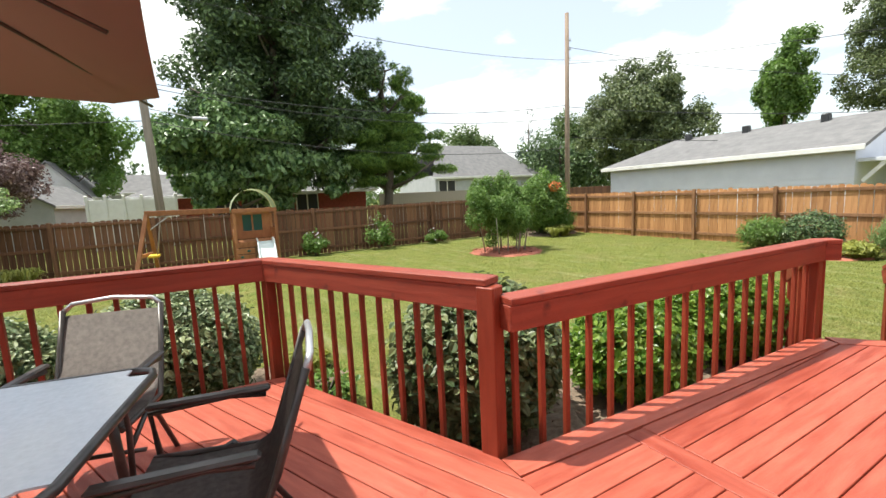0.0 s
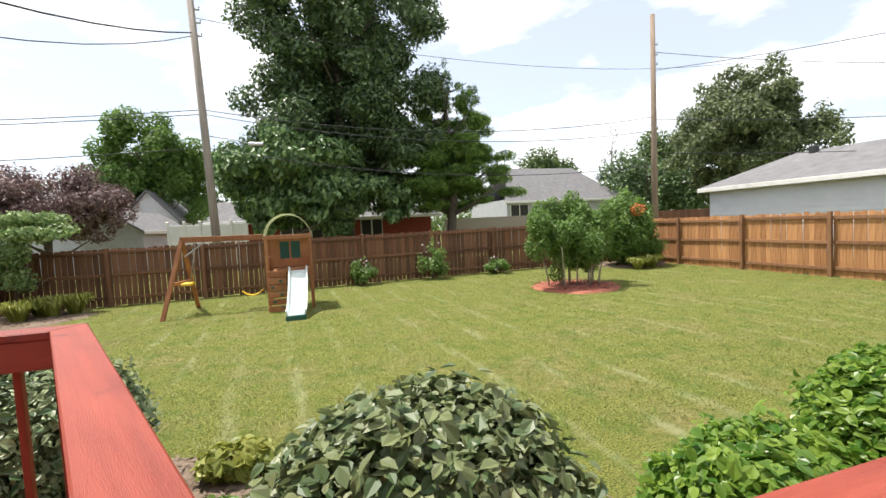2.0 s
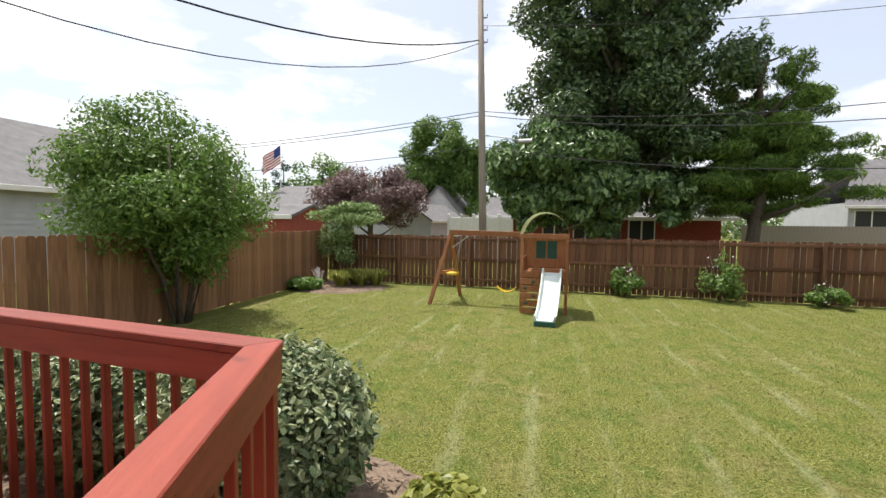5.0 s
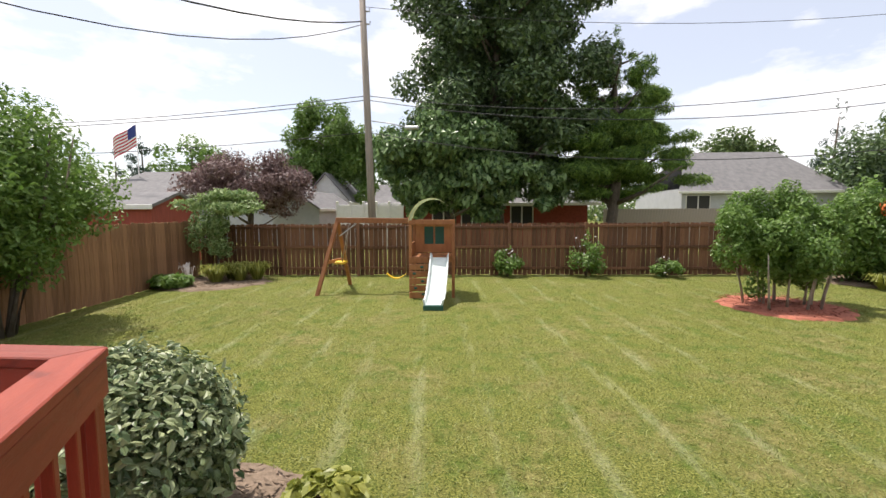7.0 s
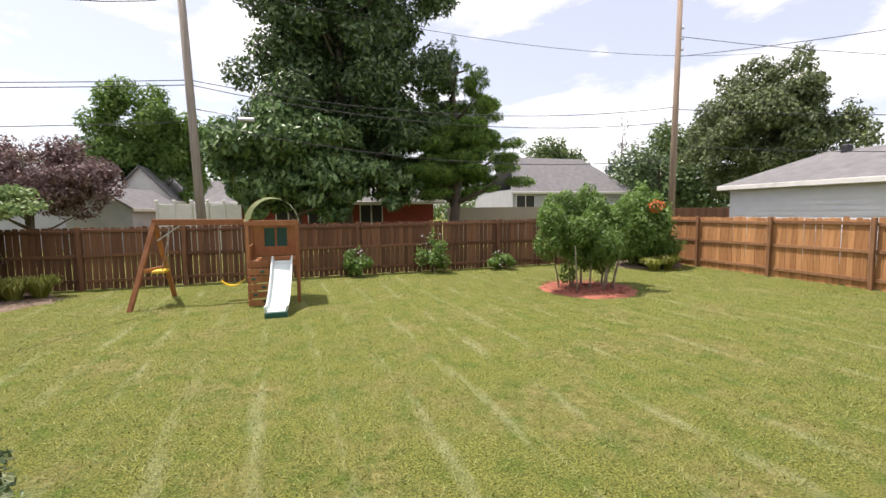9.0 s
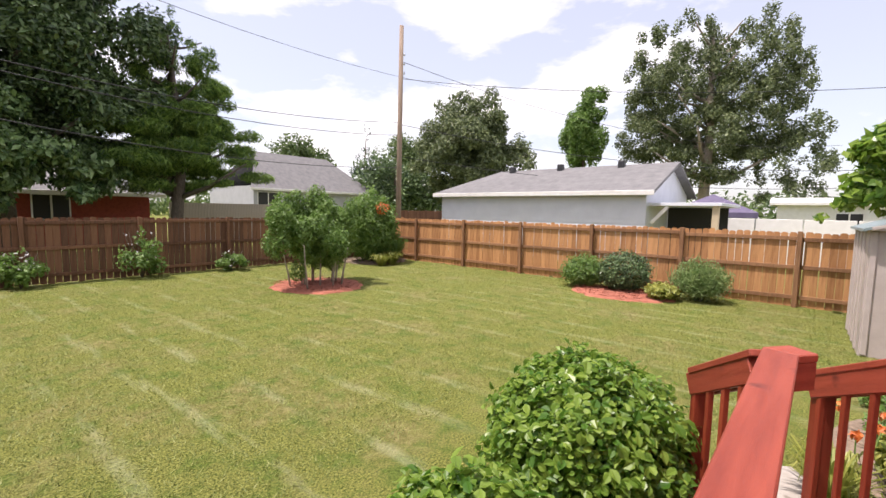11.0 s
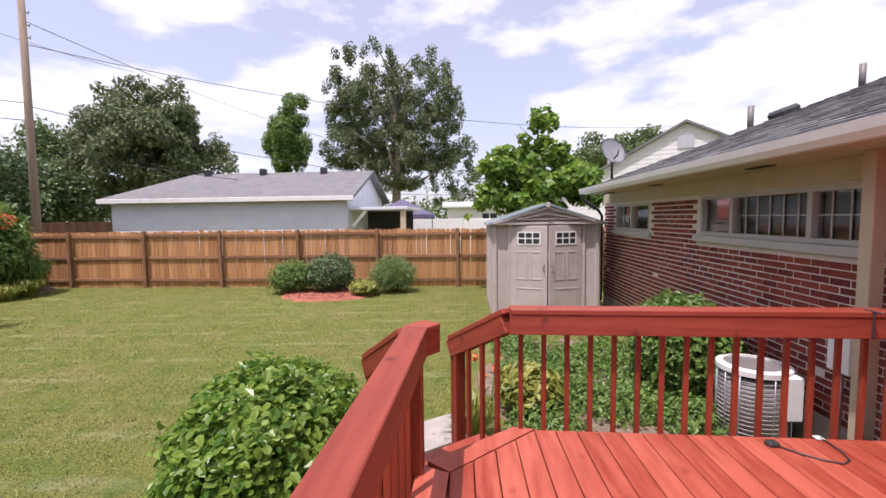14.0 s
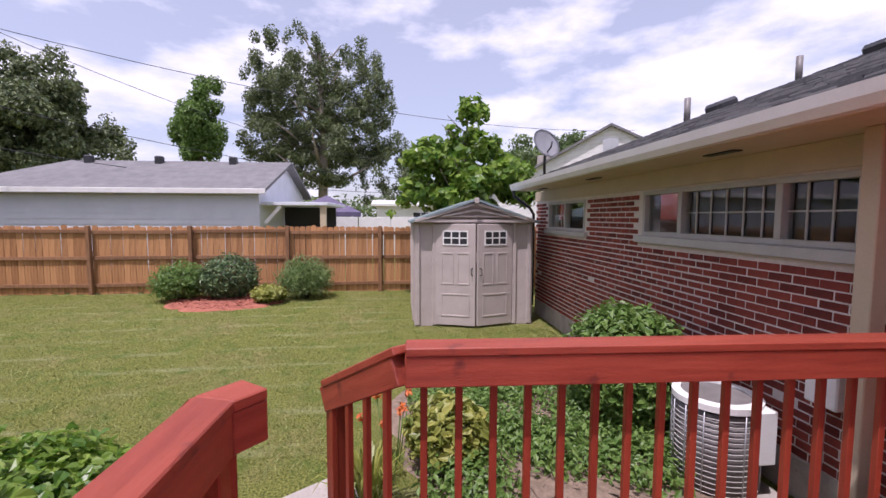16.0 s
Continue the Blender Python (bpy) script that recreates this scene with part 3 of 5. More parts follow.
def post_part(parent, x, y, top, w=0.09, rz=0.0, foot=0.0):
    bm = bmesh.new()
    box(bm, -w / 2, -w / 2, foot, w / 2, w / 2, top, 0.006, pose(x, y, 0, 0, 0, rz))
    return part("post", bm, REDPOST, parent)


bc = math.degrees(math.atan2(B[1] - C[1], B[0] - C[0]))
r = railing([W, B, (1.392, 1.846)], (RW, RW, RW), 1, 0.155, "red stained wooden deck railing with flat cap and square balusters")
post_part(r, 1.366, 1.84, RW - 0.04, 0.105, bc)
post_part(r, 0.505, 3.74, RW - 0.04, 0.085, 20)
r = railing([(1.40, 1.765), (4.66, 1.685), (4.77, 1.60)], (RT, RT, RT), 1, 0.172, "red wooden railing ending beside the deck steps")
post_part(r, 4.66, 1.70, RT - 0.04, 0.085, 0)
SD = Vector((0.80, 0.60, 0)).normalized()
r = railing([(4.80, 1.75), (5.25, 2.09)], (RT - 0.04, 1.09), 1, 0.16, "sloping red handrail beside the deck steps", "stair_railing", lower=0.12)
post_part(r, 5.22, 2.06, 1.03, 0.09, 37)
r = railing([(5.70, 1.50), EC], (1.10, RT), -1, 0.15, "sloping red handrail with square balusters beside the steps", "stair_railing", lower=0.12)
post_part(r, 5.66, 1.47, 1.05, 0.09, 37)
r = railing([EC, (5.08, -1.58)], (RT, RT), 1, 0.153, "red wooden railing running to the brick house")
bm = bmesh.new()
beam(bm, (5.09, -1.13, RT + 0.002), (4.96, -1.13, RT + 0.002), 0.012, 0.012)
beam(bm, (5.015, -1.13, RT), (5.015, -1.13, RT - 0.17), 0.012, 0.012)
part("strap", bm, BLACK, r, "dark strap round the cap")
# steps down to the pad
steps = thing("deck_steps", (0, 0, 0), 0, "two red wooden steps from the deck to the lawn", "steps")
for i in range(2):
    o = SD * (0.02 + 0.28 * i)
    bm = bmesh.new()
    a, b = Vector((4.80, 1.70, 0)) + o, Vector((5.26, 1.09, 0)) + o
    z = DK - 0.19 * (i + 1)
    prism(bm, [(a.x, a.y), (b.x, b.y), (b.x + SD.x * 0.29, b.y + SD.y * 0.29), (a.x + SD.x * 0.29, a.y + SD.y * 0.29)], z - 0.04, z)
    part("tread", bm, RED, steps)
    bm = bmesh.new()
    prism(bm, [(a.x, a.y), (b.x, b.y), (b.x + SD.x * 0.03, b.y + SD.y * 0.03), (a.x + SD.x * 0.03, a.y + SD.y * 0.03)], 0.0, z - 0.04)
    part("riser", bm, REDPOST, steps)
solo("concrete_pad", prism(bmesh.new(), [(5.40, 2.35), (6.15, 1.30), (6.55, 1.58), (5.80, 2.63)], -0.02, 0.035), CONCRETE, "worn concrete pad at the foot of the steps", "paving", "structure")


# ---- fences ----
def board_mesh(h, w, mat):
    bm = bmesh.new()
    t = 0.009
    c = 0.03
    out = [(-w / 2, 0), (w / 2, 0), (w / 2, h - c), (w / 2 - c, h), (-w / 2 + c, h), (-w / 2, h - c)]
    f = [bm.verts.new((x, -t, z)) for x, z in out]
    g = [bm.verts.new((x, t, z)) for x, z in out]
    bm.faces.new(f)
    bm.faces.new(g[::-1])
    for i in range(6):
        bm.faces.new((f[i], g[i], g[(i + 1) % 6], f[(i + 1) % 6]))
    bmesh.ops.recalc_face_normals(bm, faces=bm.faces[:])
    return finish(bm, "board", mat)


def fence(name, a, b, h, posts, label, boards, postmat, front, seed, width=0.14, pitch=0.1455, post_h=None, z0=0.01, rails=(0.22, 0.92, 1.58), ragged=0.012):
    """A board fence from a to b; front: the side (+1 left of the way, -1 right) on which rails and posts stand."""
    rng = np.random.default_rng(seed)
    a, b = Vector((*a, 0)), Vector((*b, 0))
    L, ang = (b - a).length, math.atan2((b - a).y, (b - a).x)
    t = thing(name, a, math.degrees(ang), label, "fence")
    me = board_mesh(h, width, boards)
    for i in range(int(L / pitch)):
        ob = new("board", me)
        ob.parent = t
        ob.matrix_basis = Matrix.LocRotScale(((i + 0.5) * pitch, rng.normal() * 0.002, z0 + rng.normal() * ragged), Euler((0, rng.normal() * 0.004, rng.normal() * 0.02)), (1 - abs(rng.normal()) * 0.03, 1, 1))
    if front:
        y = front * 0.035
        stops = sorted({0.0, L, *posts})
        for u, v in zip(stops, stops[1:]):
            for z in rails:
                bm = bmesh.new()
                beam(bm, (u, y, z + z0 + rng.normal() * 0.012), (v, y, z + z0 + rng.normal() * 0.012), 0.038, 0.088)
                part("rail", bm, postmat, t)
        pm = finish(box(bmesh.new(), -0.048, -0.048, -0.1, 0.048, 0.048, post_h or h, 0.008), "post", postmat)
        for u in posts:
            ob = new("post", pm)
            ob.parent = t
            ob.matrix_basis = pose(u, y + front * 0.055, 0, rng.normal() * 0.5, rng.normal() * 0.5, 0)
    return t


fence("board_fence", (-6.7, 16.33), (14.95, 16.33), 1.69, [6.7 + 3.54 + 2.47 * k for k in range(-4, 5)], "weathered dark brown wooden fence with posts and rails showing", OLDFENCE, OLDFENCE, -1, 1, pitch=0.1525, post_h=1.72)
fence("cedar_fence", (14.93, 16.28), (14.93, -4.0), 1.72, [16.28 - y for y in (13.72, 11.3, 8.88, 6.46, 4.06, 1.68, -0.75, -3.2)], "honey brown cedar fence with posts and rails showing", CEDAR, CEDARPOST, -1, 2, post_h=1.75)
fence("plank_fence", (-6.75, 16.30), (-5.55, 2.8), 1.80, [], "smooth brown plank fence of close upright boards", WFENCE, WFENCE, 0, 3)

# ---- own house ----
HY, HX0, HX1, HB, HT = -1.675, -6.0, 12.0, -9.5, 2.50
house = thing("house", (0, 0, 0), 0, "red brick house with cream soffit and grey shingle roof", "house")


def wall_with_holes(x0, x1, z0, z1, y0, y1, holes):
    bm = bmesh.new()
    xs = sorted({x0, x1, *[h[0] for h in holes], *[h[1] for h in holes]})
    for a, b in zip(xs, xs[1:]):
        cuts = sorted((h[2], h[3]) for h in holes if h[0] <= a and h[1] >= b)
        z = z0
        for c, d in cuts:
            box(bm, a, y0, z, b, y1, c)
            z = d
        box(bm, a, y0, z, b, y1, z1)
    return bm


W1, W2 = (9.66, 11.28, 1.77, 2.27), (5.68, 8.08, 1.79, 2.29)
wall = part("wall", wall_with_holes(HX0, HX1, 0.30, HT, HY - 0.22, HY - 0.005, (W1, W2)), MORTAR, house, "red brick wall with pale mortar joints")
bm = bmesh.new()
box(bm, HX1 - 0.2, HB, 0.0, HX1, HY - 0.23, HT)
box(bm, HX0, HB, 0.0, HX0 + 0.2, HY - 0.23, HT)
box(bm, HX0 + 0.21, HB, 0.0, HX1 - 0.21, HB + 0.2, HT)
part("back_walls", bm, BRICKREST, house)
part("foundation", box(bmesh.new(), HX0, HY - 0.23, -0.1, HX1, HY + 0.008, 0.30, 0.005), CONCRETE, house, "grey concrete foundation")
part("indoor_floor", blk(HX0 + 0.2, HB + 0.2, 0.5, HX1 - 0.2, HY - 0.24, 0.55), CURTAIN, house)
part("frieze", box(bmesh.new(), HX0, HY - 0.01, 2.31, HX1 + 0.02, HY + 0.028, HT - 0.002, 0.003), TRIM, house, "cream board under the soffit")
EAVE = -1.10
part("soffit", box(bmesh.new(), HX0 - 0.5, HB - 0.4, HT, 11.55, EAVE, HT + 0.03, 0.003), TRIM, house, "cream soffit")
for x in (8.6, 6.35, 10.6):
    part("soffit_vent", blk(x, -1.42, HT - 0.012, x + 0.32, -1.34, HT - 0.001), DARK, house, "dark slot vent")
# gutter: an open trough
bm = bmesh.new()
prof = [(0.0, 0.115), (0.0, 0.0), (0.07, 0.0), (0.10, 0.05), (0.11, 0.115), (0.095, 0.115), (0.06, 0.015), (0.012, 0.015), (0.012, 0.115)]
ends = [[bm.verts.new((x, EAVE + y, HT + 0.005 + z)) for y, z in prof] for x in (HX0 - 0.5, 11.60)]
for i in range(len(prof)):
    j = (i + 1) % len(prof)
    bm.faces.new((ends[0][i], ends[0][j], ends[1][j], ends[1][i]))
bm.faces.new(ends[0])
bm.faces.new(ends[1][::-1])
part("gutter", bm, WHITE, house, "white metal gutter")
bm = bmesh.new()
tube(bm, [(11.5, -1.05, HT + 0.02), (11.5, -1.06, HT - 0.1), (11.75, -1.45, HT - 0.32), (12.03, -1.62, HT - 0.45), (12.03, -1.62, 0.15)], 0.032, 6)
part("downspout", bm, BLACK, house, "dark downspout at the corner")
# hip roof
P = 0.40
RX, RY0, RY1, RZ = 11.60, EAVE + 0.03, HB - 0.4, HT + 0.10
half = (RY0 - RY1) / 2
ridge = RZ + P * half
bm = bmesh.new()
solid(bm, [(HX0 - 0.5, RY0, RZ), (RX, RY0, RZ), (RX, RY1, RZ), (HX0 - 0.5, RY1, RZ), (HX0 - 0.5 + half, (RY0 + RY1) / 2, ridge), (RX - half, (RY0 + RY1) / 2, ridge)], [(0, 1, 5, 4), (1, 2, 5), (2, 3, 4, 5), (3, 0, 4), (3, 2, 1, 0)])
roof = part("roof", bm, SHINGLE, house, "mottled grey asphalt shingle roof")
rng = np.random.default_rng(9)
sv, sf = [], []
rows = int(half / 0.135)
for i in range(rows):
    y0 = RY0 + 0.02 - i * 0.135
    hx = RX - i * 0.135 + 0.02
    x = hx - rng.random() * 0.2
    while x > 1.0:
        w = rng.uniform(0.12, 0.36)
        zl, zu = RZ + P * (RY0 - y0) + 0.016 + 0.006 * rng.random(), RZ + P * (RY0 - y0 + 0.15) + 0.004
        k = len(sv)
        sv += [(x - w + 0.006, y0, zl), (x, y0, zl), (x, y0 - 0.15, zu), (x - w + 0.006, y0 - 0.15, zu), (x - w + 0.006, y0, zl - 0.018), (x, y0, zl - 0.018)]
        sf += [(k, k + 1, k + 2, k + 3), (k + 4, k + 5, k + 1, k)]
        x -= w
ob = new("shingles", mesh_from("shingles", sv, sf, [SHINGLE]))
ob.parent = roof
tagged(ob, kind="stuff")
for x, y, h, rr in ((9.5, -3.15, 0.34, 0.045), (8.55, -4.0, 0.3, 0.04)):
    z = RZ + P * (RY0 - y)
    part("vent_pipe", tube(bmesh.new(), [(x, y, z - 0.05), (x, y, z + h)], rr, 10), ACGREY, house, "grey metal vent pipe")
for x, y in ((9.1, -3.40), (7.9, -4.45)):
    z = RZ + P * (RY0 - y)
    bm = bmesh.new()
    box(bm, -0.16, -0.16, 0, 0.16, 0.16, 0.13, 0.04, pose(x, y, z - 0.02, -21, 0, 0))
    part("roof_vent", bm, BLACK, house, "black box roof vent")


def window(x0, x1, z0, z1, mullions, grids):
    d0, d1 = HY - 0.10, HY + 0.006
    bm = bmesh.new()
    for a, b, c, d in ((x0, x1, z0, z0 + 0.045), (x0, x1, z1 - 0.045, z1), (x0, x0 + 0.045, z0 + 0.045, z1 - 0.045), (x1 - 0.045, x1, z0 + 0.045, z1 - 0.045)):
        box(bm, a, d0, c, b, d1, d, 0.004)
    w = part("window", bm, FRAMEGREY, house, "pale framed window")
    for m in mullions:
        part("mullion", box(bmesh.new(), m - 0.03, d0, z0 + 0.045, m + 0.03, d1, z1 - 0.045, 0.004), FRAMEGREY, w)
    edges = [x0 + 0.045, *mullions, x1 - 0.045]
    for i, (a, b) in enumerate(zip(edges, edges[1:])):
        p = part("pane", blk(a + 0.005, HY - 0.062, z0 + 0.04, b - 0.005, HY - 0.056, z1 - 0.04), GLASS, w)
        p.visible_shadow = False
        cols, rws = grids[i]
        bm = bmesh.new()
        for k in range(1, cols):
            x = a + (b - a) * k / cols
            box(bm, x - 0.006, HY - 0.052, z0 + 0.045, x + 0.008, HY - 0.042, z1 - 0.045)
        for k in range(1, rws):
            z = z0 + (z1 - z0) * k / rws
            box(bm, a + 0.03, HY - 0.052, z - 0.006, b - 0.03, HY - 0.043, z + 0.006)
        if cols > 1 or rws > 1:
            part("muntin", bm, FRAMEGREY, w)
        else:
            bm.free()
    part("sill", box(bmesh.new(), x0 - 0.10, HY - 0.1, z0 - 0.085, x1 + 0.10, HY + 0.05, z0 - 0.003, 0.006), FRAMEGREY, w, "pale stone sill")
    # added near-black sheet close behind the panes, gives the darkness of the room
    part("dark_room_sheet", blk(x0 + 0.1, HY - 0.42, z0 - 0.1, x1 - 0.1, HY - 0.40, z1 + 0.1), DARK, w)


window(*W1, [(W1[0] + W1[1]) / 2], [(1, 1), (3, 2)])
window(*W2, [6.28, 7.42], [(3, 2), (6, 2), (1, 1)])
# bricks: single ones close to the deck, the rest joined
bw, bh = 0.203, 0.0677
mesh_brick = finish(box(bmesh.new(), -0.0965, -0.02, -0.0285, 0.0965, 0.02, 0.0285, 0.0035), "brick", BRICK)
rv, rf = [], []
nrow = int((2.31 - 0.30) / bh)
cnt = 0
for i in range(nrow):
    z = 0.30 + (i + 0.5) * bh
    x = 3.6 + (i % 2) * bw / 2
    while x < HX1 - 0.05:
        if not any(h[0] - 0.13 < x < h[1] + 0.13 and h[2] - 0.11 < z < h[3] + 0.03 for h in (W1, W2)):
            jx, jy = rng.normal() * 0.0015, rng.normal() * 0.002
            if 4.75 < x < 6.9 and cnt < 300:
                ob = new("brick", mesh_brick)
                ob.parent = wall
                ob.matrix_basis = Matrix.Translation((x + jx, HY - 0.02 + jy, z))
                cnt += 1
            else:
                k = len(rv)
                a, b, c, d, y = x - 0.0965 + jx, x + 0.0965 + jx, z - 0.0285, z + 0.0285, HY + jy
                e = 0.004
                rv += [(a + e, y, c + e), (b - e, y, c + e), (b - e, y, d - e), (a + e, y, d - e), (a, y - 0.02, c), (b, y - 0.02, c), (b, y - 0.02, d), (a, y - 0.02, d)]
                rf += [(k, k + 1, k + 2, k + 3), (k + 4, k + 5, k + 1, k), (k + 5, k + 6, k + 2, k + 1), (k + 6, k + 7, k + 3, k + 2), (k + 7, k + 4, k, k + 3)]
        x += bw
ob = new("brickwork", mesh_from("brickwork", rv, rf, [BRICKREST]))
ob.parent = wall
tagged(ob, kind="stuff")
part("porch_post", box(bmesh.new(), 5.44, -1.57, -0.05, 5.545, -1.465, HT, 0.006), TRIM, house, "cream square porch post")
mb = thing("meter_box", (5.78, HY + 0.01, 0.78), 0, "white electrical box on the brick wall", "utility box")
part("case", box(bmesh.new(), -0.11, 0, 0, 0.11, 0.10, 0.32, 0.01), WHITE, mb)
part("conduit", tube(bmesh.new(), [(0.02, 0.05, 0.0), (0.02, 0.05, -0.4), (0.02, 0.06, -0.76)], 0.018, 8), STEEL, mb)

# satellite dish on the roof corner
dish = thing("satellite_dish", (11.2, -1.55, RZ + P * 0.45), 0, "grey satellite dish on a bent mast at the roof corner", "satellite dish")
part("mast", tube(bmesh.new(), [(0, 0, -0.02), (-0.05, 0.02, 0.2), (-0.16, 0.05, 0.36), (-0.16, 0.05, 0.52)], 0.025, 8), BLACK, dish)
bm = bmesh.new()
ringsv = []
for i in range(6):
    rr = 0.30 * i / 5
    ringsv.append([bm.verts.new((rr * math.cos(j * math.pi / 12), rr * 0.9 * math.sin(j * math.pi / 12), 0.55 * rr * rr)) for j in range(24)] if i else [bm.verts.new((0, 0, 0))])
for j in range(24):
    bm.faces.new((ringsv[0][0], ringsv[1][j], ringsv[1][(j + 1) % 24])).smooth = True
for a, b in zip(ringsv[1:], ringsv[2:]):
    for j in range(24):
        bm.faces.new((a[j], b[j], b[(j + 1) % 24], a[(j + 1) % 24])).smooth = True
bmesh.ops.solidify(bm, geom=bm.faces[:], thickness=0.012)
bmesh.ops.transform(bm, matrix=Matrix.Translation((-0.22, 0.07, 0.52)) @ Matrix.Rotation(radians(-62), 4, "Y") @ Matrix.Rotation(radians(15), 4, "X"), verts=bm.verts[:])
part("reflector", bm, DISHGREY, dish)
part("arm", tube(bmesh.new(), [(-0.18, 0.05, 0.36), (-0.62, 0.1, 0.42), (-0.66, 0.1, 0.5)], 0.014, 6), BLACK, dish)


# ---- garden shed ----
shed = thing("garden_shed", (0, 0, 0), 0, "taupe resin garden shed with closed double doors", "shed")
SY0, SY1, SX, SD1, SW = -1.30, 0.88, 11.05, 13.1, 1.90
SM, SP = (SY0 + SY1) / 2, 2.28
DX = 10.80
bm = bmesh.new()
plan = [(SX, SY0), (SD1, SY0), (SD1, SY1), (SX, SY1), (SX + 0.02, SY1 - 0.42), (SX + 0.02, SY0 + 0.42)]
prism(bm, plan[::-1], 0.0, SW)
part("body", bm, SHEDWALL, shed)
for y in (SY0 + 0.02, SY0 + 0.30, SY1 - 0.40, SY1 - 0.10):
    part("wall_rib", box(bmesh.new(), SX - 0.03, y, 0.02, SX + 0.03, y + 0.08, SW - 0.01, 0.012), SHEDWALL, shed)
for x in (11.4, 11.9, 12.4, 12.9):
    part("wall_rib", box(bmesh.new(), x, SY1 - 0.01, 0.02, x + 0.09, SY1 + 0.025, SW - 0.02, 0.01), SHEDWALL, shed)
bm = bmesh.new()
solid(bm, [(SX - 0.06, SY0 - 0.03, SW), (SX - 0.06, SY1 + 0.03, SW), (SX - 0.16, SM, SP - 0.03), (SD1, SY0 - 0.03, SW), (SD1, SY1 + 0.03, SW), (SD1, SM, SP - 0.03)], [(0, 1, 2), (3, 5, 4), (0, 2, 5, 3), (1, 4, 5, 2), (0, 3, 4, 1)])
part("gable", bm, SHEDWALL, shed)
bm = bmesh.new()
for s in (-1, 1):
    beam(bm, (SX - 0.13, SM + s * 1.08, SW + 0.02), (SX - 0.18, SM, SP - 0.05), 0.05, 0.05)
    beam(bm, (SX - 0.15, SM + s * 0.62, SW + 0.10), (SX - 0.17, SM, SP - 0.17), 0.03, 0.03)
beam(bm, (SX - 0.12, SY0, SW + 0.02), (SX - 0.12, SY1, SW + 0.02), 0.05, 0.05)
beam(bm, (SX - 0.14, SM - 0.62, SW + 0.10), (SX - 0.14, SM + 0.62, SW + 0.10), 0.03, 0.03)
part("gable_trim", bm, SHEDWALL, shed)
for s in (-1, 1):
    bm = bmesh.new()
    e = SM + s * 1.17
    solid(bm, [(SX - 0.24, SM, SP), (SD1 + 0.08, SM, SP), (SD1 + 0.08, e, SW - 0.02), (SX - 0.14, e, SW - 0.02), (SX - 0.24, SM, SP + 0.04), (SD1 + 0.08, SM, SP + 0.04), (SD1 + 0.08, e, SW + 0.02), (SX - 0.14, e, SW + 0.02)], [(0, 1, 2, 3), (7, 6, 5, 4), (0, 3, 7, 4), (1, 5, 6, 2), (3, 2, 6, 7), (0, 4, 5, 1)])
    part("roof_panel", bm, SHEDROOF, shed, "blue grey roof panel")
part("finial", box(bmesh.new(), SX - 0.27, SM - 0.04, SP - 0.05, SX - 0.2, SM + 0.04, SP + 0.05, 0.01), SHEDWALL, shed)
for s in (-1, 1):
    # each leaf leans out towards the middle
    a, b = Vector((SX - 0.02, SM + s * 0.70, 0)), Vector((DX, SM + s * 0.012, 0))
    u = (b - a).normalized()
    L = (b - a).length
    m = Matrix((u, Vector((0, 0, 1)).cross(u), Vector((0, 0, 1)))).transposed().to_4x4()
    m.translation = a
    f = -s
    door = part("door", box(bmesh.new(), 0, -0.02, 0.04, L, 0.02, SW - 0.03, 0.008, m), SHEDWALL, shed, "taupe panelled door")
    y0, y1 = (0.018, 0.032) if f > 0 else (-0.032, -0.018)
    out = 1 if (m.to_3x3() @ Vector((0, 1, 0))).x < 0 else -1
    y0, y1 = (0.018, 0.027) if out > 0 else (-0.018, -0.027)
    for x0, x1, z0, z1 in ((0.10, 0.33, 0.78, 1.36), (0.39, 0.62, 0.78, 1.36), (0.10, 0.62, 0.20, 0.62)):
        bm = bmesh.new()
        for q in ((x0, x1, z0, z0 + 0.03), (x0, x1, z1 - 0.03, z1), (x0, x0 + 0.03, z0, z1), (x1 - 0.03, x1, z0, z1)):
            box(bm, q[0], y0, q[2], q[1], y1, q[3], 0.004, m)
        part("panel_moulding", bm, SHEDWALL, door)
    part("door_window", box(bmesh.new(), 0.14, y0, 1.50, 0.58, y1 * 0.9, 1.74, 0, m), DARK, door, "dark small window")
    bm = bmesh.new()
    for k in range(4):
        x = 0.14 + 0.44 * k / 3
        box(bm, x - 0.012, y0, 1.50, x + 0.012, y1 * 1.15, 1.74, 0, m)
    for k in range(3):
        z = 1.50 + 0.24 * k / 2
        box(bm, 0.13, y0, z - 0.012, 0.59, y1 * 1.1, z + 0.012, 0, m)
    part("muntin", bm, WHITE, door, "white window grid")
    bm = bmesh.new()
    yy = out * 0.06
    tube(bm, [m @ Vector((L - 0.05, out * 0.02, 0.95)), m @ Vector((L - 0.07, yy, 0.97)), m @ Vector((L - 0.07, yy, 1.07)), m @ Vector((L - 0.05, out * 0.02, 1.09))], 0.008, 6)
    part("handle", bm, BLACK, door, "dark metal handle")

# ---- play set ----
play = thing("play_set", (0, 0, 0), 0, "wooden play set with tower, slide and two swings", "play set")
TX0, TX1, TY0, TY1, TZ = 0.72, 1.74, 12.50, 13.55, 0.98
for x in (TX0, TX1):
    for y in (TY0, TY1):
        part("tower_post", box(bmesh.new(), x - 0.035, y - 0.035, -0.05, x + 0.035, y + 0.035, 1.86, 0.006), PLAYWOOD, play)
part("platform", box(bmesh.new(), TX0, TY0, TZ - 0.05, TX1, TY1, TZ, 0.005), PLAYWOOD, play)
for y in (TY0 - 0.02, TY1 + 0.02):
    part("top_rail", box(bmesh.new(), TX0 - 0.04, y - 0.02, 1.76, TX1 + 0.04, y + 0.02, 1.86, 0.005), PLAYWOOD, play)
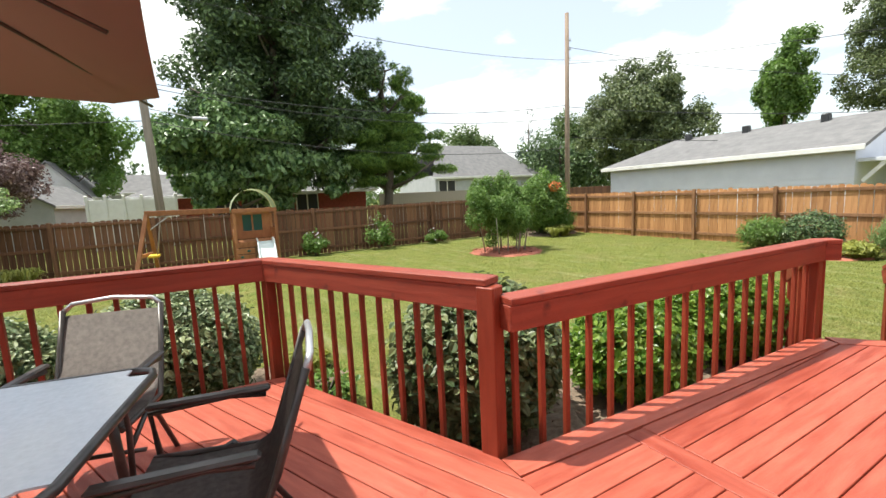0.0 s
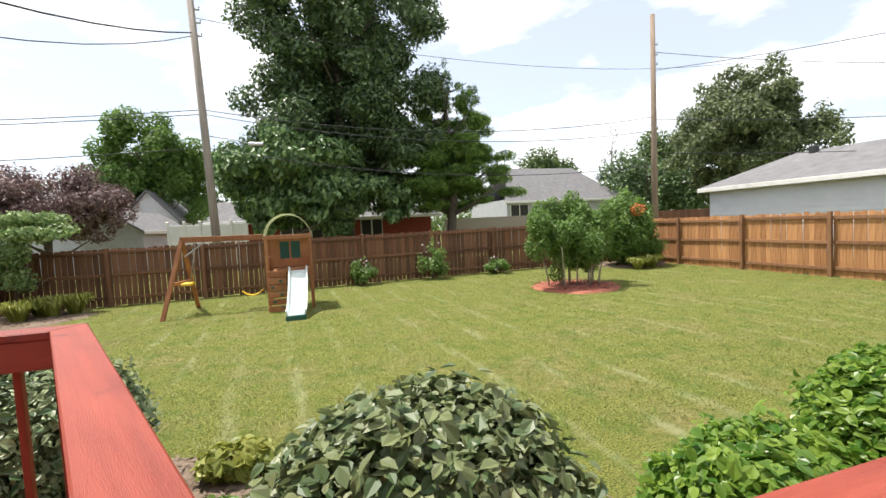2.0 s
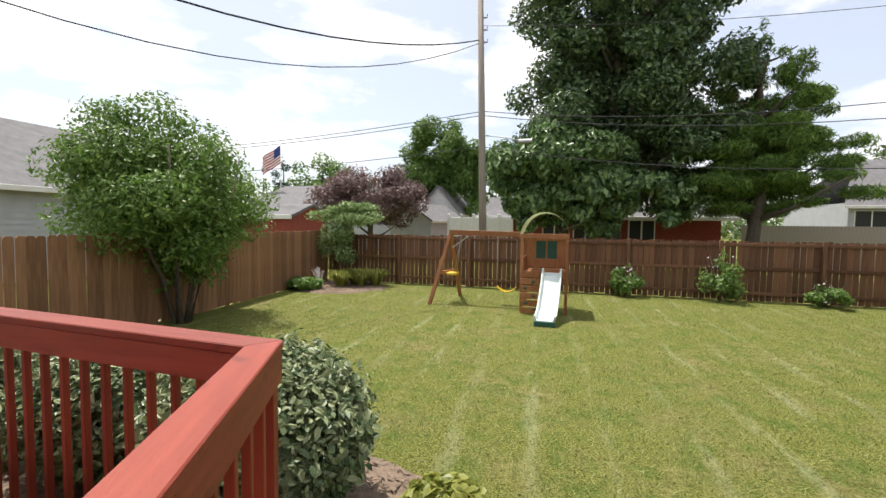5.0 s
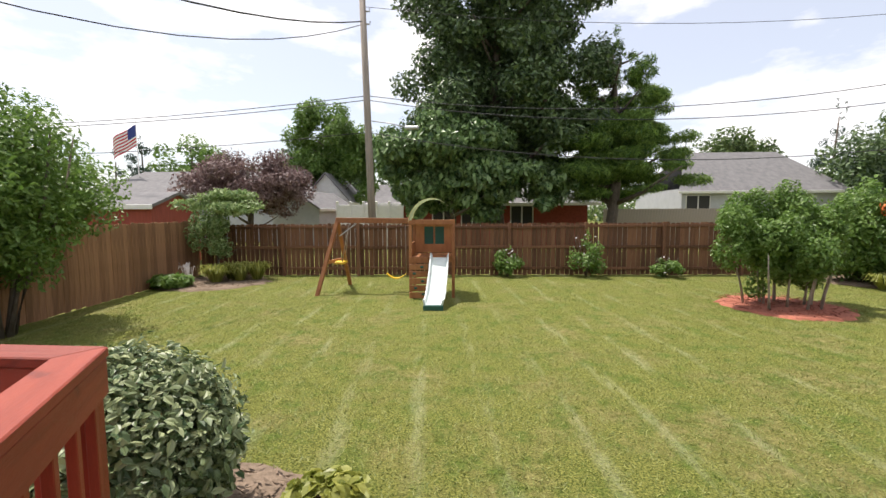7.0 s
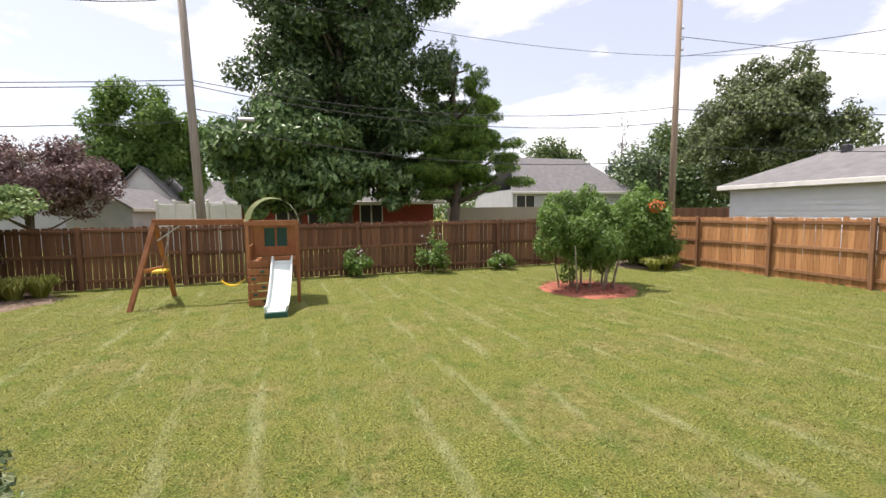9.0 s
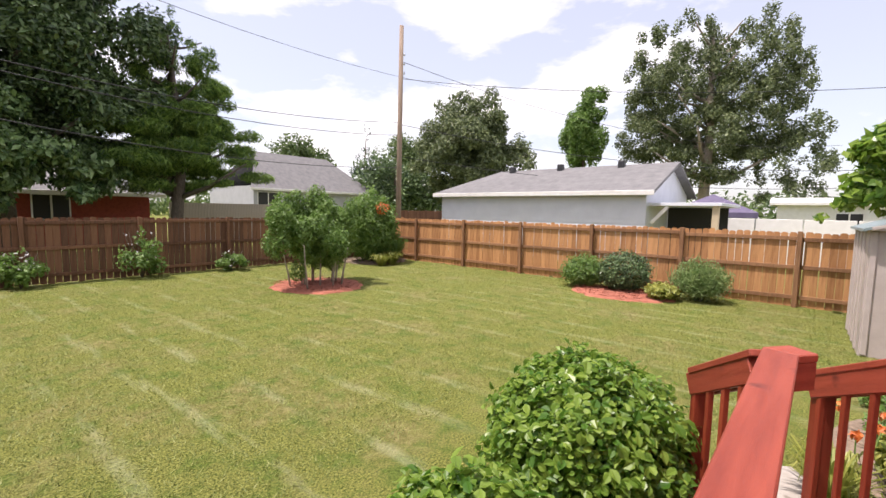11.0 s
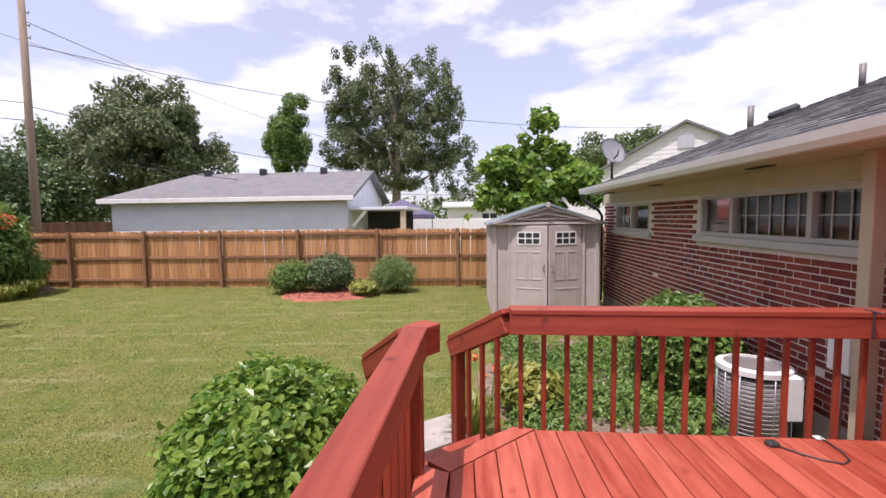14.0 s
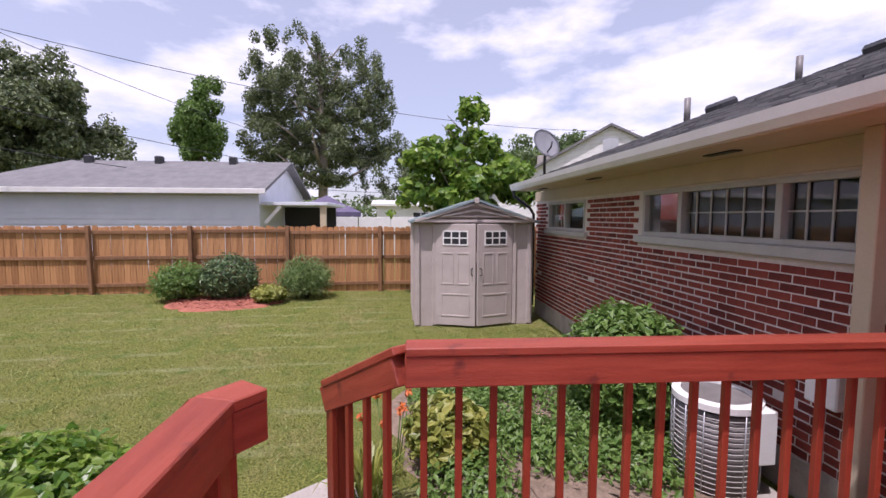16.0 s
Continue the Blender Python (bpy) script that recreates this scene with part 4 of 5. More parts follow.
for x in (TX0, TX1):
    part("side_rail", box(bmesh.new(), x - 0.02, TY0, 1.72, x + 0.02, TY1, 1.84, 0.005), PLAYWOOD, play)
    part("side_panel", box(bmesh.new(), x - 0.015, TY0 + 0.05, TZ, x + 0.015, TY1 - 0.05, 1.3, 0.004), PLAYWOOD, play)
part("back_panel", wall_with_holes(TX0 + 0.03, TX1 - 0.03, TZ + 0.02, 1.76, TY1 - 0.03, TY1 + 0.0, ((0.98, 1.22, 1.22, 1.68), (1.26, 1.5, 1.22, 1.68))), PLAYWOOD, play)
for x0 in (0.98, 1.26):
    part("window_panel", blk(x0 + 0.002, TY1 - 0.02, 1.222, x0 + 0.238, TY1 - 0.01, 1.678), SLIDEGREEN, play, "dark green window panel")
part("front_board", box(bmesh.new(), TX0, TY0 - 0.03, TZ - 0.12, TX1, TY0 + 0.01, TZ + 0.02, 0.005), PLAYWOOD, play)
for i in range(6):
    z = 0.02 + i * 0.165
    part("climbing_board", box(bmesh.new(), TX0 - 0.02, TY0 - 0.20 + i * 0.025, z, TX0 + 0.42, TY0 - 0.165 + i * 0.025, z + 0.14, 0.006), PLAYWOOD, play)
for i, (x, z) in enumerate(((0.85, 0.26), (1.02, 0.42), (0.82, 0.60), (1.0, 0.75), (1.03, 0.12))):
    bm = bmesh.new()
    bmesh.ops.create_icosphere(bm, subdivisions=2, radius=0.045, matrix=Matrix.LocRotScale((x, TY0 - 0.20 + z * 0.15, z), None, (1.2, 0.7, 0.8)))
    part("climbing_hold", bm, SLIDEGREEN, play)
# canopy: an arch of cloth across the tower
bm = bmesh.new()
rows_ = []
for i in range(17):
    a = math.pi * i / 16
    x, z = (TX0 + TX1) / 2 + 0.56 * math.cos(a), 1.78 + 0.60 * math.sin(a)
    rows_.append([bm.verts.new((x, y, z)) for y in (TY0 - 0.02, TY0 + 0.16, TY1 - 0.16, TY1 + 0.02)])
for i, (a, b) in enumerate(zip(rows_, rows_[1:])):
    for j in range(3):
        f = bm.faces.new((a[j], a[j + 1], b[j + 1], b[j]))
        f.material_index, f.smooth = (0 if j != 1 else 1), True
bmesh.ops.solidify(bm, geom=bm.faces[:], thickness=0.008)
part("canopy", bm, [STRIPECLOTH, CANOPYGREEN], play, "arched pale yellow and green cloth canopy")
# slide
bm = bmesh.new()
path = [(TY0 - 0.02, 0.98), (TY0 - 0.25, 0.92), (TY0 - 0.60, 0.58), (TY0 - 0.95, 0.26), (TY0 - 1.20, 0.13), (TY0 - 1.38, 0.12)]
prof = [(-0.22, 0.10), (-0.19, 0.10), (-0.16, 0.0), (0.16, 0.0), (0.19, 0.10), (0.22, 0.10), (0.19, -0.03), (-0.19, -0.03)]
xs0 = [1.42, 1.42, 1.40, 1.37, 1.35, 1.33]
rg = [[bm.verts.new((cx + u, y, z + w)) for u, w in prof] for cx, (y, z) in zip(xs0, path)]
for a, b in zip(rg, rg[1:]):
    for j in range(8):
        bm.faces.new((a[j], a[(j + 1) % 8], b[(j + 1) % 8], b[j]))
bm.faces.new(rg[0])
bm.faces.new(rg[-1][::-1])
bmesh.ops.recalc_face_normals(bm, faces=bm.faces[:])
part("slide", bm, SLIDEWHITE, play, "pale green white plastic slide")
part("slide_foot", box(bmesh.new(), 1.12, TY0 - 1.42, -0.01, 1.54, TY0 - 1.30, 0.11, 0.01), SLIDEGREEN, play)
# swing frame
BY = 13.30
bm = bmesh.new()
beam(bm, (-1.28, BY, 1.86), (TX0, BY, 1.83), 0.09, 0.14, 0.006)
part("swing_beam", bm, PLAYWOOD, play)
for e in ((-1.64, 12.72, 0), (-1.22, 14.4, 0)):
    bm = bmesh.new()
    beam(bm, (e[0], e[1], -0.02), (-1.24, BY, 1.85), 0.09, 0.09, 0.006, up=(1, 0, 0))
    part("frame_leg", bm, PLAYWOOD, play)
bm = bmesh.new()
beam(bm, (-1.45, 12.98, 0.80), (-1.24, 13.78, 0.80), 0.04, 0.09)
part("cross_brace", bm, PLAYWOOD, play)
bm = bmesh.new()
beam(bm, (-1.2, BY, 1.45), (-0.75, BY, 1.78), 0.02, 0.03)
part("metal_brace", bm, STEEL, play)


def swing(x, zs, mat, w):
    bm = bmesh.new()
    n = 9
    rw = []
    for i in range(n):
        k = i / (n - 1) * 2 - 1
        rw.append([bm.verts.new((x + k * w / 2, BY + d, zs + 0.13 * k * k + e)) for d, e in ((-0.08, 0), (0.08, 0), (0.08, -0.02), (-0.08, -0.02))])
    for a, b in zip(rw, rw[1:]):
        for j in range(4):
            bm.faces.new((a[j], a[(j + 1) % 4], b[(j + 1) % 4], b[j]))
    bm.faces.new(rw[0])
    bm.faces.new(rw[-1][::-1])
    bmesh.ops.recalc_face_normals(bm, faces=bm.faces[:])
    seat = part("swing_seat", bm, mat, play, "yellow plastic swing seat")
    for s in (-1, 1):
        part("rope", tube(bmesh.new(), [(x + s * w / 2, BY, zs + 0.13), (x + s * w / 2 * 0.96, BY, 1.78)], 0.012, 6), PALEBARK, seat)


swing(0.27, 0.36, YELLOW, 0.50)
gl = part("glider_seat", box(bmesh.new(), -1.30, 13.1, 0.74, -1.05, 13.5, 0.80, 0.01), YELLOW, play, "yellow glider seat")
for y in (13.15, 13.45):
    part("rope", tube(bmesh.new(), [(-1.1, y, 0.8), (-0.95, BY, 1.78)], 0.012, 6), PALEBARK, gl)

# ---- patio table, chairs, umbrella ----
def chair(loc, rz):
    t = thing("patio_chair", loc, rz, "dark bronze metal patio chair with taupe sling fabric", "chair", "chairs round the patio table")
    for s in (-1, 1):
        part("side_frame", tube(bmesh.new(), [(s * 0.27, 0.26, 0.0), (s * 0.27, 0.22, 0.40), (s * 0.27, 0.24, 0.62), (s * 0.27, -0.06, 0.64), (s * 0.27, -0.20, 0.62)], 0.014, 8), BRONZE, t)
        part("rear_leg", tube(bmesh.new(), [(s * 0.26, 0.20, 0.30), (s * 0.26, -0.05, 0.42), (s * 0.27, -0.28, 0.0)], 0.014, 8), BRONZE, t)
        part("armrest", box(bmesh.new(), s * 0.27 - 0.025, -0.22, 0.64, s * 0.27 + 0.025, 0.25, 0.665, 0.01), BRONZE, t)
        part("back_post", tube(bmesh.new(), [(s * 0.25, 0.24, 0.42), (s * 0.25, -0.20, 0.39), (s * 0.25, -0.26, 0.55), (s * 0.245, -0.38, 0.93)], 0.015, 8), BRONZE, t)
    part("top_rail", tube(bmesh.new(), [(-0.245, -0.38, 0.92), (-0.2, -0.395, 0.965), (0, -0.40, 0.985), (0.2, -0.395, 0.965), (0.245, -0.38, 0.92)], 0.014, 8), STEEL, t, "bright curved top rail")
    bm = bmesh.new()
    prof = [(0.24, 0.43), (0.1, 0.405), (-0.14, 0.40), (-0.205, 0.44), (-0.27, 0.60), (-0.37, 0.90)]
    g = [[bm.verts.new((x, y, z)) for x in (-0.24, 0.24)] for y, z in prof]
    for a, b in zip(g, g[1:]):
        bm.faces.new((a[0], a[1], b[1], b[0])).smooth = True
    bmesh.ops.solidify(bm, geom=bm.faces[:], thickness=0.006)
    part("sling", bm, SLING, t, "taupe woven sling")
    part("stretcher", tube(bmesh.new(), [(-0.26, 0.06, 0.2), (0.26, 0.06, 0.2)], 0.012, 8), BRONZE, t)
    return t


ch = chair((-0.50, 2.70, DK + 0.013), 165)
ch.scale = (1, 1, 0.91)
copy_thing(ch, pose(0.03, 1.76, DK + 0.013, 0, 0, 80))
table = thing("patio_table", (-1.01, 1.94, DK + 0.013), -10.8, "rectangular patio table with frosted glass top", "table")
bm = bmesh.new()
box(bm, -0.80, -0.46, 0.695, 0.80, 0.46, 0.703)
vs = [e for e in bm.edges if abs(e.verts[0].co.z - e.verts[1].co.z) > 0.005]
bmesh.ops.bevel(bm, geom=vs, offset=0.09, segments=5, affect="EDGES")
part("glass_top", bm, FROST, table, "frosted pale blue glass")
bm = bmesh.new()
tube(bm, [(0.72, -0.47, 0.69), (-0.72, -0.47, 0.69), (-0.79, -0.44, 0.69), (-0.81, -0.38, 0.69), (-0.81, 0.38, 0.69), (-0.79, 0.44, 0.69), (-0.72, 0.47, 0.69), (0.72, 0.47, 0.69), (0.79, 0.44, 0.69), (0.81, 0.38, 0.69), (0.81, -0.38, 0.69), (0.79, -0.44, 0.69), (0.72, -0.47, 0.69)], 0.017, 8)
part("rim", bm, BRONZE, table, "dark metal rim")
for x in (-0.68, 0.68):
    for y in (-0.36, 0.36):
        part("leg", tube(bmesh.new(), [(x, y, 0), (x * 0.95, y * 0.95, 0.68)], 0.02, 8), BRONZE, table)
umb = thing("patio_umbrella", (-1.28, 1.90, DK + 0.013), 3, "open brown patio umbrella above the table", "umbrella")
part("pole", tube(bmesh.new(), [(0, 0, 0.03), (0, 0, 2.42)], 0.02, 10), BRONZE, umb)
part("base", tube(bmesh.new(), [(0, 0, 0), (0, 0, 0.05), (0, 0, 0.12)], 0.22, 20, 0.05), BRONZE, umb)
bm = bmesh.new()
top = bm.verts.new((0, 0, 2.45))
n = 32
rim_, mid_ = [], []
for i in range(n):
    a = (i + 0.5) / n * 2 * math.pi
    k = min(1 / max(abs(math.cos(a)), 1e-6), 1 / max(abs(math.sin(a)), 1e-6))
    sag = 0.06 * (1.414 - k)
    R = (1.0 - sag * 0.6) * k
    rim_.append(bm.verts.new((R * math.cos(a), R * math.sin(a), 1.99 - 0.02 * k + sag)))
    mid_.append(bm.verts.new((R * 0.5 * math.cos(a), R * 0.5 * math.sin(a), 2.26)))
low = [bm.verts.new((v.co.x * 1.005, v.co.y * 1.005, v.co.z - 0.10)) for v in rim_]
for i in range(n):
    j = (i + 1) % n
    bm.faces.new((top, mid_[i], mid_[j])).smooth = True
    bm.faces.new((mid_[i], rim_[i], rim_[j], mid_[j])).smooth = True
bmesh.ops.delete(bm, geom=low, context="VERTS")
bmesh.ops.solidify(bm, geom=bm.faces[:], thickness=0.004)
part("canopy", bm, UMBRELLA, umb, "brown cloth canopy")
for i in range(8):
    a = i * math.pi / 4
    k = 1.36 if i % 2 else 0.9
    part("rib", tube(bmesh.new(), [(0, 0, 2.41), (0.5 * k * math.cos(a), 0.5 * k * math.sin(a), 2.22), (k * math.cos(a), k * math.sin(a), 1.955)], 0.008, 6), BRONZE, umb)
umb.scale = (1.3, 1.3, 1.025)
cord = thing("extension_cord", (0, 0, DK), 0, "thin dark cable with plug lying on the deck", "cable")
part("cable", tube(bmesh.new(), [(5.02, -0.57, 0.012), (4.93, -0.66, 0.008), (4.86, -0.74, 0.008), (4.82, -0.83, 0.008), (4.86, -0.90, 0.008), (4.95, -0.93, 0.008), (5.07, -0.94, 0.008), (5.12, -0.93, 0.012)], 0.005, 6), BLACK, cord)
part("plug", box(bmesh.new(), 5.0, -0.60, 0.0, 5.06, -0.53, 0.03, 0.008), BLACK, cord)
part("tag", box(bmesh.new(), 5.10, -0.95, 0.004, 5.15, -0.90, 0.012, 0.002), WHITE, cord, "white tag")

# ---- air conditioner ----
ac = thing("air_conditioner", (6.24, -1.22, -0.03), 0, "round grey outdoor air conditioner with pale top", "air conditioner")
part("pad", box(bmesh.new(), -0.42, -0.42, -0.02, 0.42, 0.42, 0.05, 0.01), CONCRETE, ac)
part("coil", tube(bmesh.new(), [(0, 0, 0.06), (0, 0, 0.72)], 0.31, 28), ACGREY, ac)
ringm = None
for i in range(15):
    bm = bmesh.new()
    tube(bm, [(0.325 * math.cos(j * math.pi / 14), 0.325 * math.sin(j * math.pi / 14), 0.09 + i * 0.043) for j in range(29)], 0.004, 5)
    part("guard_wire", bm, FRAMEGREY, ac)
for j in range(14):
    a = j * math.pi / 7
    part("guard_bar", tube(bmesh.new(), [(0.332 * math.cos(a), 0.332 * math.sin(a), 0.06), (0.332 * math.cos(a), 0.332 * math.sin(a), 0.74)], 0.006, 5), STEEL, ac)
bm = bmesh.new()
for r0, r1, z0, z1 in ((0.34, 0.34, 0.75, 0.80), (0.34, 0.27, 0.80, 0.81), (0.27, 0.27, 0.81, 0.785)):
    a_ = [bm.verts.new((r0 * math.cos(j * math.pi / 14), r0 * math.sin(j * math.pi / 14), z0)) for j in range(28)]
    b_ = [bm.verts.new((r1 * math.cos(j * math.pi / 14), r1 * math.sin(j * math.pi / 14), z1)) for j in range(28)]
    for j in range(28):
        bm.faces.new((a_[j], a_[(j + 1) % 28], b_[(j + 1) % 28], b_[j]))
part("top_ring", bm, WHITE, ac, "pale metal top ring")
part("fan_grille", tube(bmesh.new(), [(0, 0, 0.77), (0, 0, 0.79)], 0.275, 24), ACGREY, ac)
part("control_box", box(bmesh.new(), -0.33, -0.28, 0.34, -0.20, -0.08, 0.77, 0.012), WHITE, ac, "white corner box")

ac.scale = (0.87, 0.87, 0.9)
# ---- beds and plants ----
bed("mulch_bed", 8.7, 11.45, 1.15, 1.25, MULCH, "round bed of red mulch under the shrub clump", 1)
bed("mulch_bed", 13.55, 5.15, 0.95, 1.25, MULCH, "kidney bed of red mulch beside the cedar fence", 2)
bed("planting_bed", 13.6, 14.9, 1.4, 1.3, SOIL, "brown soil bed in the fence corner", 3)
bed("planting_bed", -5.4, 14.7, 1.6, 1.4, SOIL, "brown soil bed in the fence corner", 4)
bed("planting_bed", 7.3, -0.2, 2.1, 1.4, SOIL, "leafy bed between deck and brick wall", 6, 0.03)
bed("planting_bed", 3.3, 2.7, 2.6, 0.95, SOIL, "brown soil bed along the deck", 7, 0.03)
bed("planting_bed", -0.9, 4.9, 2.2, 0.75, SOIL, "brown soil bed along the deck", 8, 0.03)

rng = np.random.default_rng(21)
crape = thing("shrub_clump", (8.7, 11.5, 0.03), 0, "many stemmed leafy shrub with bare pale stems", "shrub")
for i in range(13):
    a, rr = rng.random() * 6.283, 0.25 + 0.45 * rng.random()
    x, y = rr * math.cos(a) * 1.3, rr * math.sin(a)
    part("stem", tube(bmesh.new(), [(x, y, -0.05), (x * 1.08, y * 1.08, 0.35), (x * 1.2, y * 1.2, 0.7), (x * 1.3, y * 1.3, 1.15)], 0.028, 6, 0.01), PALEBARK, crape)
crown("foliage", rng, split_lobes(rng, [(-0.52, 0, 1.42, 0.82, 0.82, 1.05), (0.55, 0.1, 1.42, 0.85, 0.82, 1.10), (0, -0.1, 1.40, 0.85, 0.82, 1.0)], 80, (0.24, 0.42)), 44000, 0.075, L_LIGHT, crape, shell=0.4)

bush("viburnum_bush", (-0.30, 4.72, 0), 0.76, 0.70, 1.20, 26000, 0.055, L_BUSH, "clipped round shrub with dull dark green leaves by the deck", 31, group="deck shrubs")
bush("viburnum_bush", (-1.75, 4.80, 0), 0.72, 0.62, 1.15, 19000, 0.055, L_BUSH, "clipped round shrub with dull dark green leaves by the deck", 32, group="deck shrubs")
bush("viburnum_bush", (-3.2, 4.85, 0), 0.7, 0.6, 1.1, 6500, 0.085, L_BUSH, "clipped round shrub with dull dark green leaves by the deck", 33, group="deck shrubs")
bush("dusty_bush", (1.93, 2.86, 0), 0.72, 0.60, 1.28, 24000, 0.060, L_DUSTY, "rounded shrub with large dusty green leaves", 34, group="deck shrubs", slim=0.7)
bush("holly_bush", (3.45, 2.58, 0), 0.60, 0.52, 0.92, 15000, 0.055, L_BRIGHT, "glossy bright green shrub beside the railing", 35, group="deck shrubs", slim=0.7, lumps=0.14)
bush("holly_bush", (5.0, 2.70, 0), 0.72, 0.64, 1.06, 20000, 0.055, L_BRIGHT, "glossy bright green shrub near the steps", 36, group="deck shrubs", slim=0.7, lumps=0.14)
bush("foundation_shrub", (7.15, -1.02, 0), 0.64, 0.52, 1.16, 11000, 0.065, L_LIGHT, "leafy green shrub against the brick wall", 37)
rng = np.random.default_rng(38)
cover = thing("ground_cover", (7.3, -0.1, 0), 0, "low carpet of small green leaves between deck and house", "ground cover", kind="stuff")
crown("foliage", rng, [(-0.8 + 0.5 * (i % 5) + 0.2 * rng.normal(), -1.0 + 0.55 * (i // 5) + 0.1 * rng.normal(), 0.08, 0.42, 0.40, 0.17 + 0.06 * rng.random()) for i in range(20)], 34000, 0.052, L_LIGHT, cover, shell=0.3, up=0.8)
bush("yellow_shrub", (6.75, 0.75, 0), 0.40, 0.35, 0.48, 1100, 0.09, L_YELLOW, "yellow green variegated low shrub", 39)
clump("daylily", (6.20, 1.35, 0), 0.34, 0.42, 110, L_YELLOW, "arching yellow green daylily leaves by the steps", 40, 0.02)
fl = thing("daylily_flowers", (6.6, 1.2, 0), 0, "few orange red daylily flowers on thin stalks", "flowers")
rng = np.random.default_rng(41)
for i in range(6):
    x, y, z = rng.normal() * 0.18, rng.normal() * 0.15, 0.45 + 0.15 * rng.random()
    part("stalk", tube(bmesh.new(), [(x * 0.4, y * 0.4, 0), (x, y, z)], 0.005, 5), L_LIGHT, fl)
    crown("flower", rng, [(x, y, z + 0.03, 0.03, 0.03, 0.03)], 9, 0.06, L_ORANGE, fl)
bush("hosta", (0.95, 5.0, 0), 0.28, 0.24, 0.26, 420, 0.10, L_YELLOW, "yellow green hosta at the lawn edge", 42, slim=0.7)
bush("rock_plant", (0.9, 4.0, 0), 0.35, 0.3, 0.35, 500, 0.08, L_LIGHT, "low light green plant beside the deck", 43)
for i, (x, y, rr, h) in enumerate(((3.45, 15.95, 0.42, 0.95), (5.9, 15.85, 0.50, 1.45), (8.35, 15.75, 0.45, 0.70))):
    rng = np.random.default_rng(50 + i)
    rose = thing("rose_bush", (x, y, 0), 0, "sparse rose bush with small pale flowers by the fence", "shrub", "roses along the fence")
    for j in range(6):
        a = j * 1.05
        part("cane", tube(bmesh.new(), [(0, 0, -0.02), (rr * 0.4 * math.cos(a), rr * 0.4 * math.sin(a), h * 0.5), (rr * 0.8 * math.cos(a), rr * 0.8 * math.sin(a), h * 0.9)], 0.01, 5, 0.004), BARK, rose)
    crown("foliage", rng, split_lobes(rng, [(0, 0, h * 0.45, rr, rr, h * 0.42), (0.1, 0, h * 0.8, rr * 0.5, rr * 0.5, h * 0.25)], 16, (0.3, 0.5)), 1100, 0.10, L_LIGHT, rose, shell=0.2)
    crown("flowers", rng, [(0, 0, h * 0.6, rr * 0.9, rr * 0.9, h * 0.4)], 26, 0.08, L_WHITE, rose)
bush("spirea_shrub", (13.95, 6.3, 0), 0.62, 0.62, 0.92, 5200, 0.06, L_LIGHT, "soft green shrub in the mulch bed", 60, lumps=0.3, shell=0.5)
bush("boxwood_shrub", (14.0, 5.22, 0), 0.66, 0.66, 1.08, 6000, 0.06, L_DARK, "dense dark green rounded shrub in the mulch bed", 61, lumps=0.2)
bush("hosta", (13.45, 4.15, 0), 0.40, 0.38, 0.42, 520, 0.12, L_YELLOW, "low yellow green hosta", 62, slim=0.7)
bush("ornamental_grass", (14.0, 3.45, 0), 0.62, 0.66, 1.02, 4200, 0.15, L_SILVER, "rounded tuft of tall fine leaved ornamental grass", 63, category="plant", slim=0.08, shell=0.1, up=0.1, lumps=0.25, droop=-0.4, fine=False)
bush("corner_shrub", (13.1, 14.5, 0), 1.05, 0.95, 2.75, 9000, 0.11, L_LIGHT, "tall loose green shrub in the fence corner", 64, lumps=0.2, low=0.2)
bush("corner_shrub", (14.1, 15.4, 0), 0.8, 0.7, 2.3, 5000, 0.11, L_LIGHT, "tall loose green shrub in the fence corner", 65, lumps=0.2, low=0.2)
clump("ornamental_grass", (13.9, 14.0, 0), 0.6, 1.0, 420, L_LIGHT, "fine green grass clump in the fence corner", 66, 0.02)
clump("daylily", (13.4, 13.6, 0), 0.55, 0.5, 220, L_YELLOW, "yellowing daylily clump in the fence corner", 67, 0.03)
clump("daylily", (12.8, 13.5, 0), 0.5, 0.45, 180, L_YELLOW, "yellowing daylily clump in the fence corner", 68, 0.03)
fl = thing("trumpet_flowers", (12.9, 13.6, 2.1), 0, "cluster of orange flowers on the shrub", "flowers")
crown("flower", np.random.default_rng(69), [(0, 0, 0, 0.25, 0.25, 0.22)], 80, 0.09, L_ORANGE, fl)
# north west corner
rng = np.random.default_rng(70)
cs = thing("tiered_shrub", (-5.75, 15.7, 0), 0, "tiered shrub with pale flowering branches above the fence", "shrub")
part("stem", limbs(rng, (0, 0, -0.05), (0, 0, 2.3), 0.05, 8, 0.9), BARK, cs)
crown("foliage", rng, split_lobes(rng, [(0.2, 0, 2.35, 1.25, 0.9, 0.42), (0, 0, 1.35, 0.7, 0.7, 0.8)], 34, (0.3, 0.5)), 6500, 0.11, L_SILVER, cs, shell=0.3)
for i, (x, y) in enumerate(((-5.2, 14.55), (-4.7, 14.95), (-4.3, 15.2), (-5.0, 15.1))):
    clump("daylily", (x, y, 0), 0.48, 0.6, 260, L_YELLOW, "arching daylily leaves in the corner bed", 71 + i, 0.03)
bush("hosta", (-6.0, 13.75, 0), 0.55, 0.42, 0.38, 600, 0.15, L_LIGHT, "broad leaved hosta by the plank fence", 76, slim=0.75)
clump("white_flower_stalks", (-5.75, 14.1, 0), 0.3, 0.7, 22, L_WHITE, "few pale flower stalks in the corner bed", 77, 0.02)

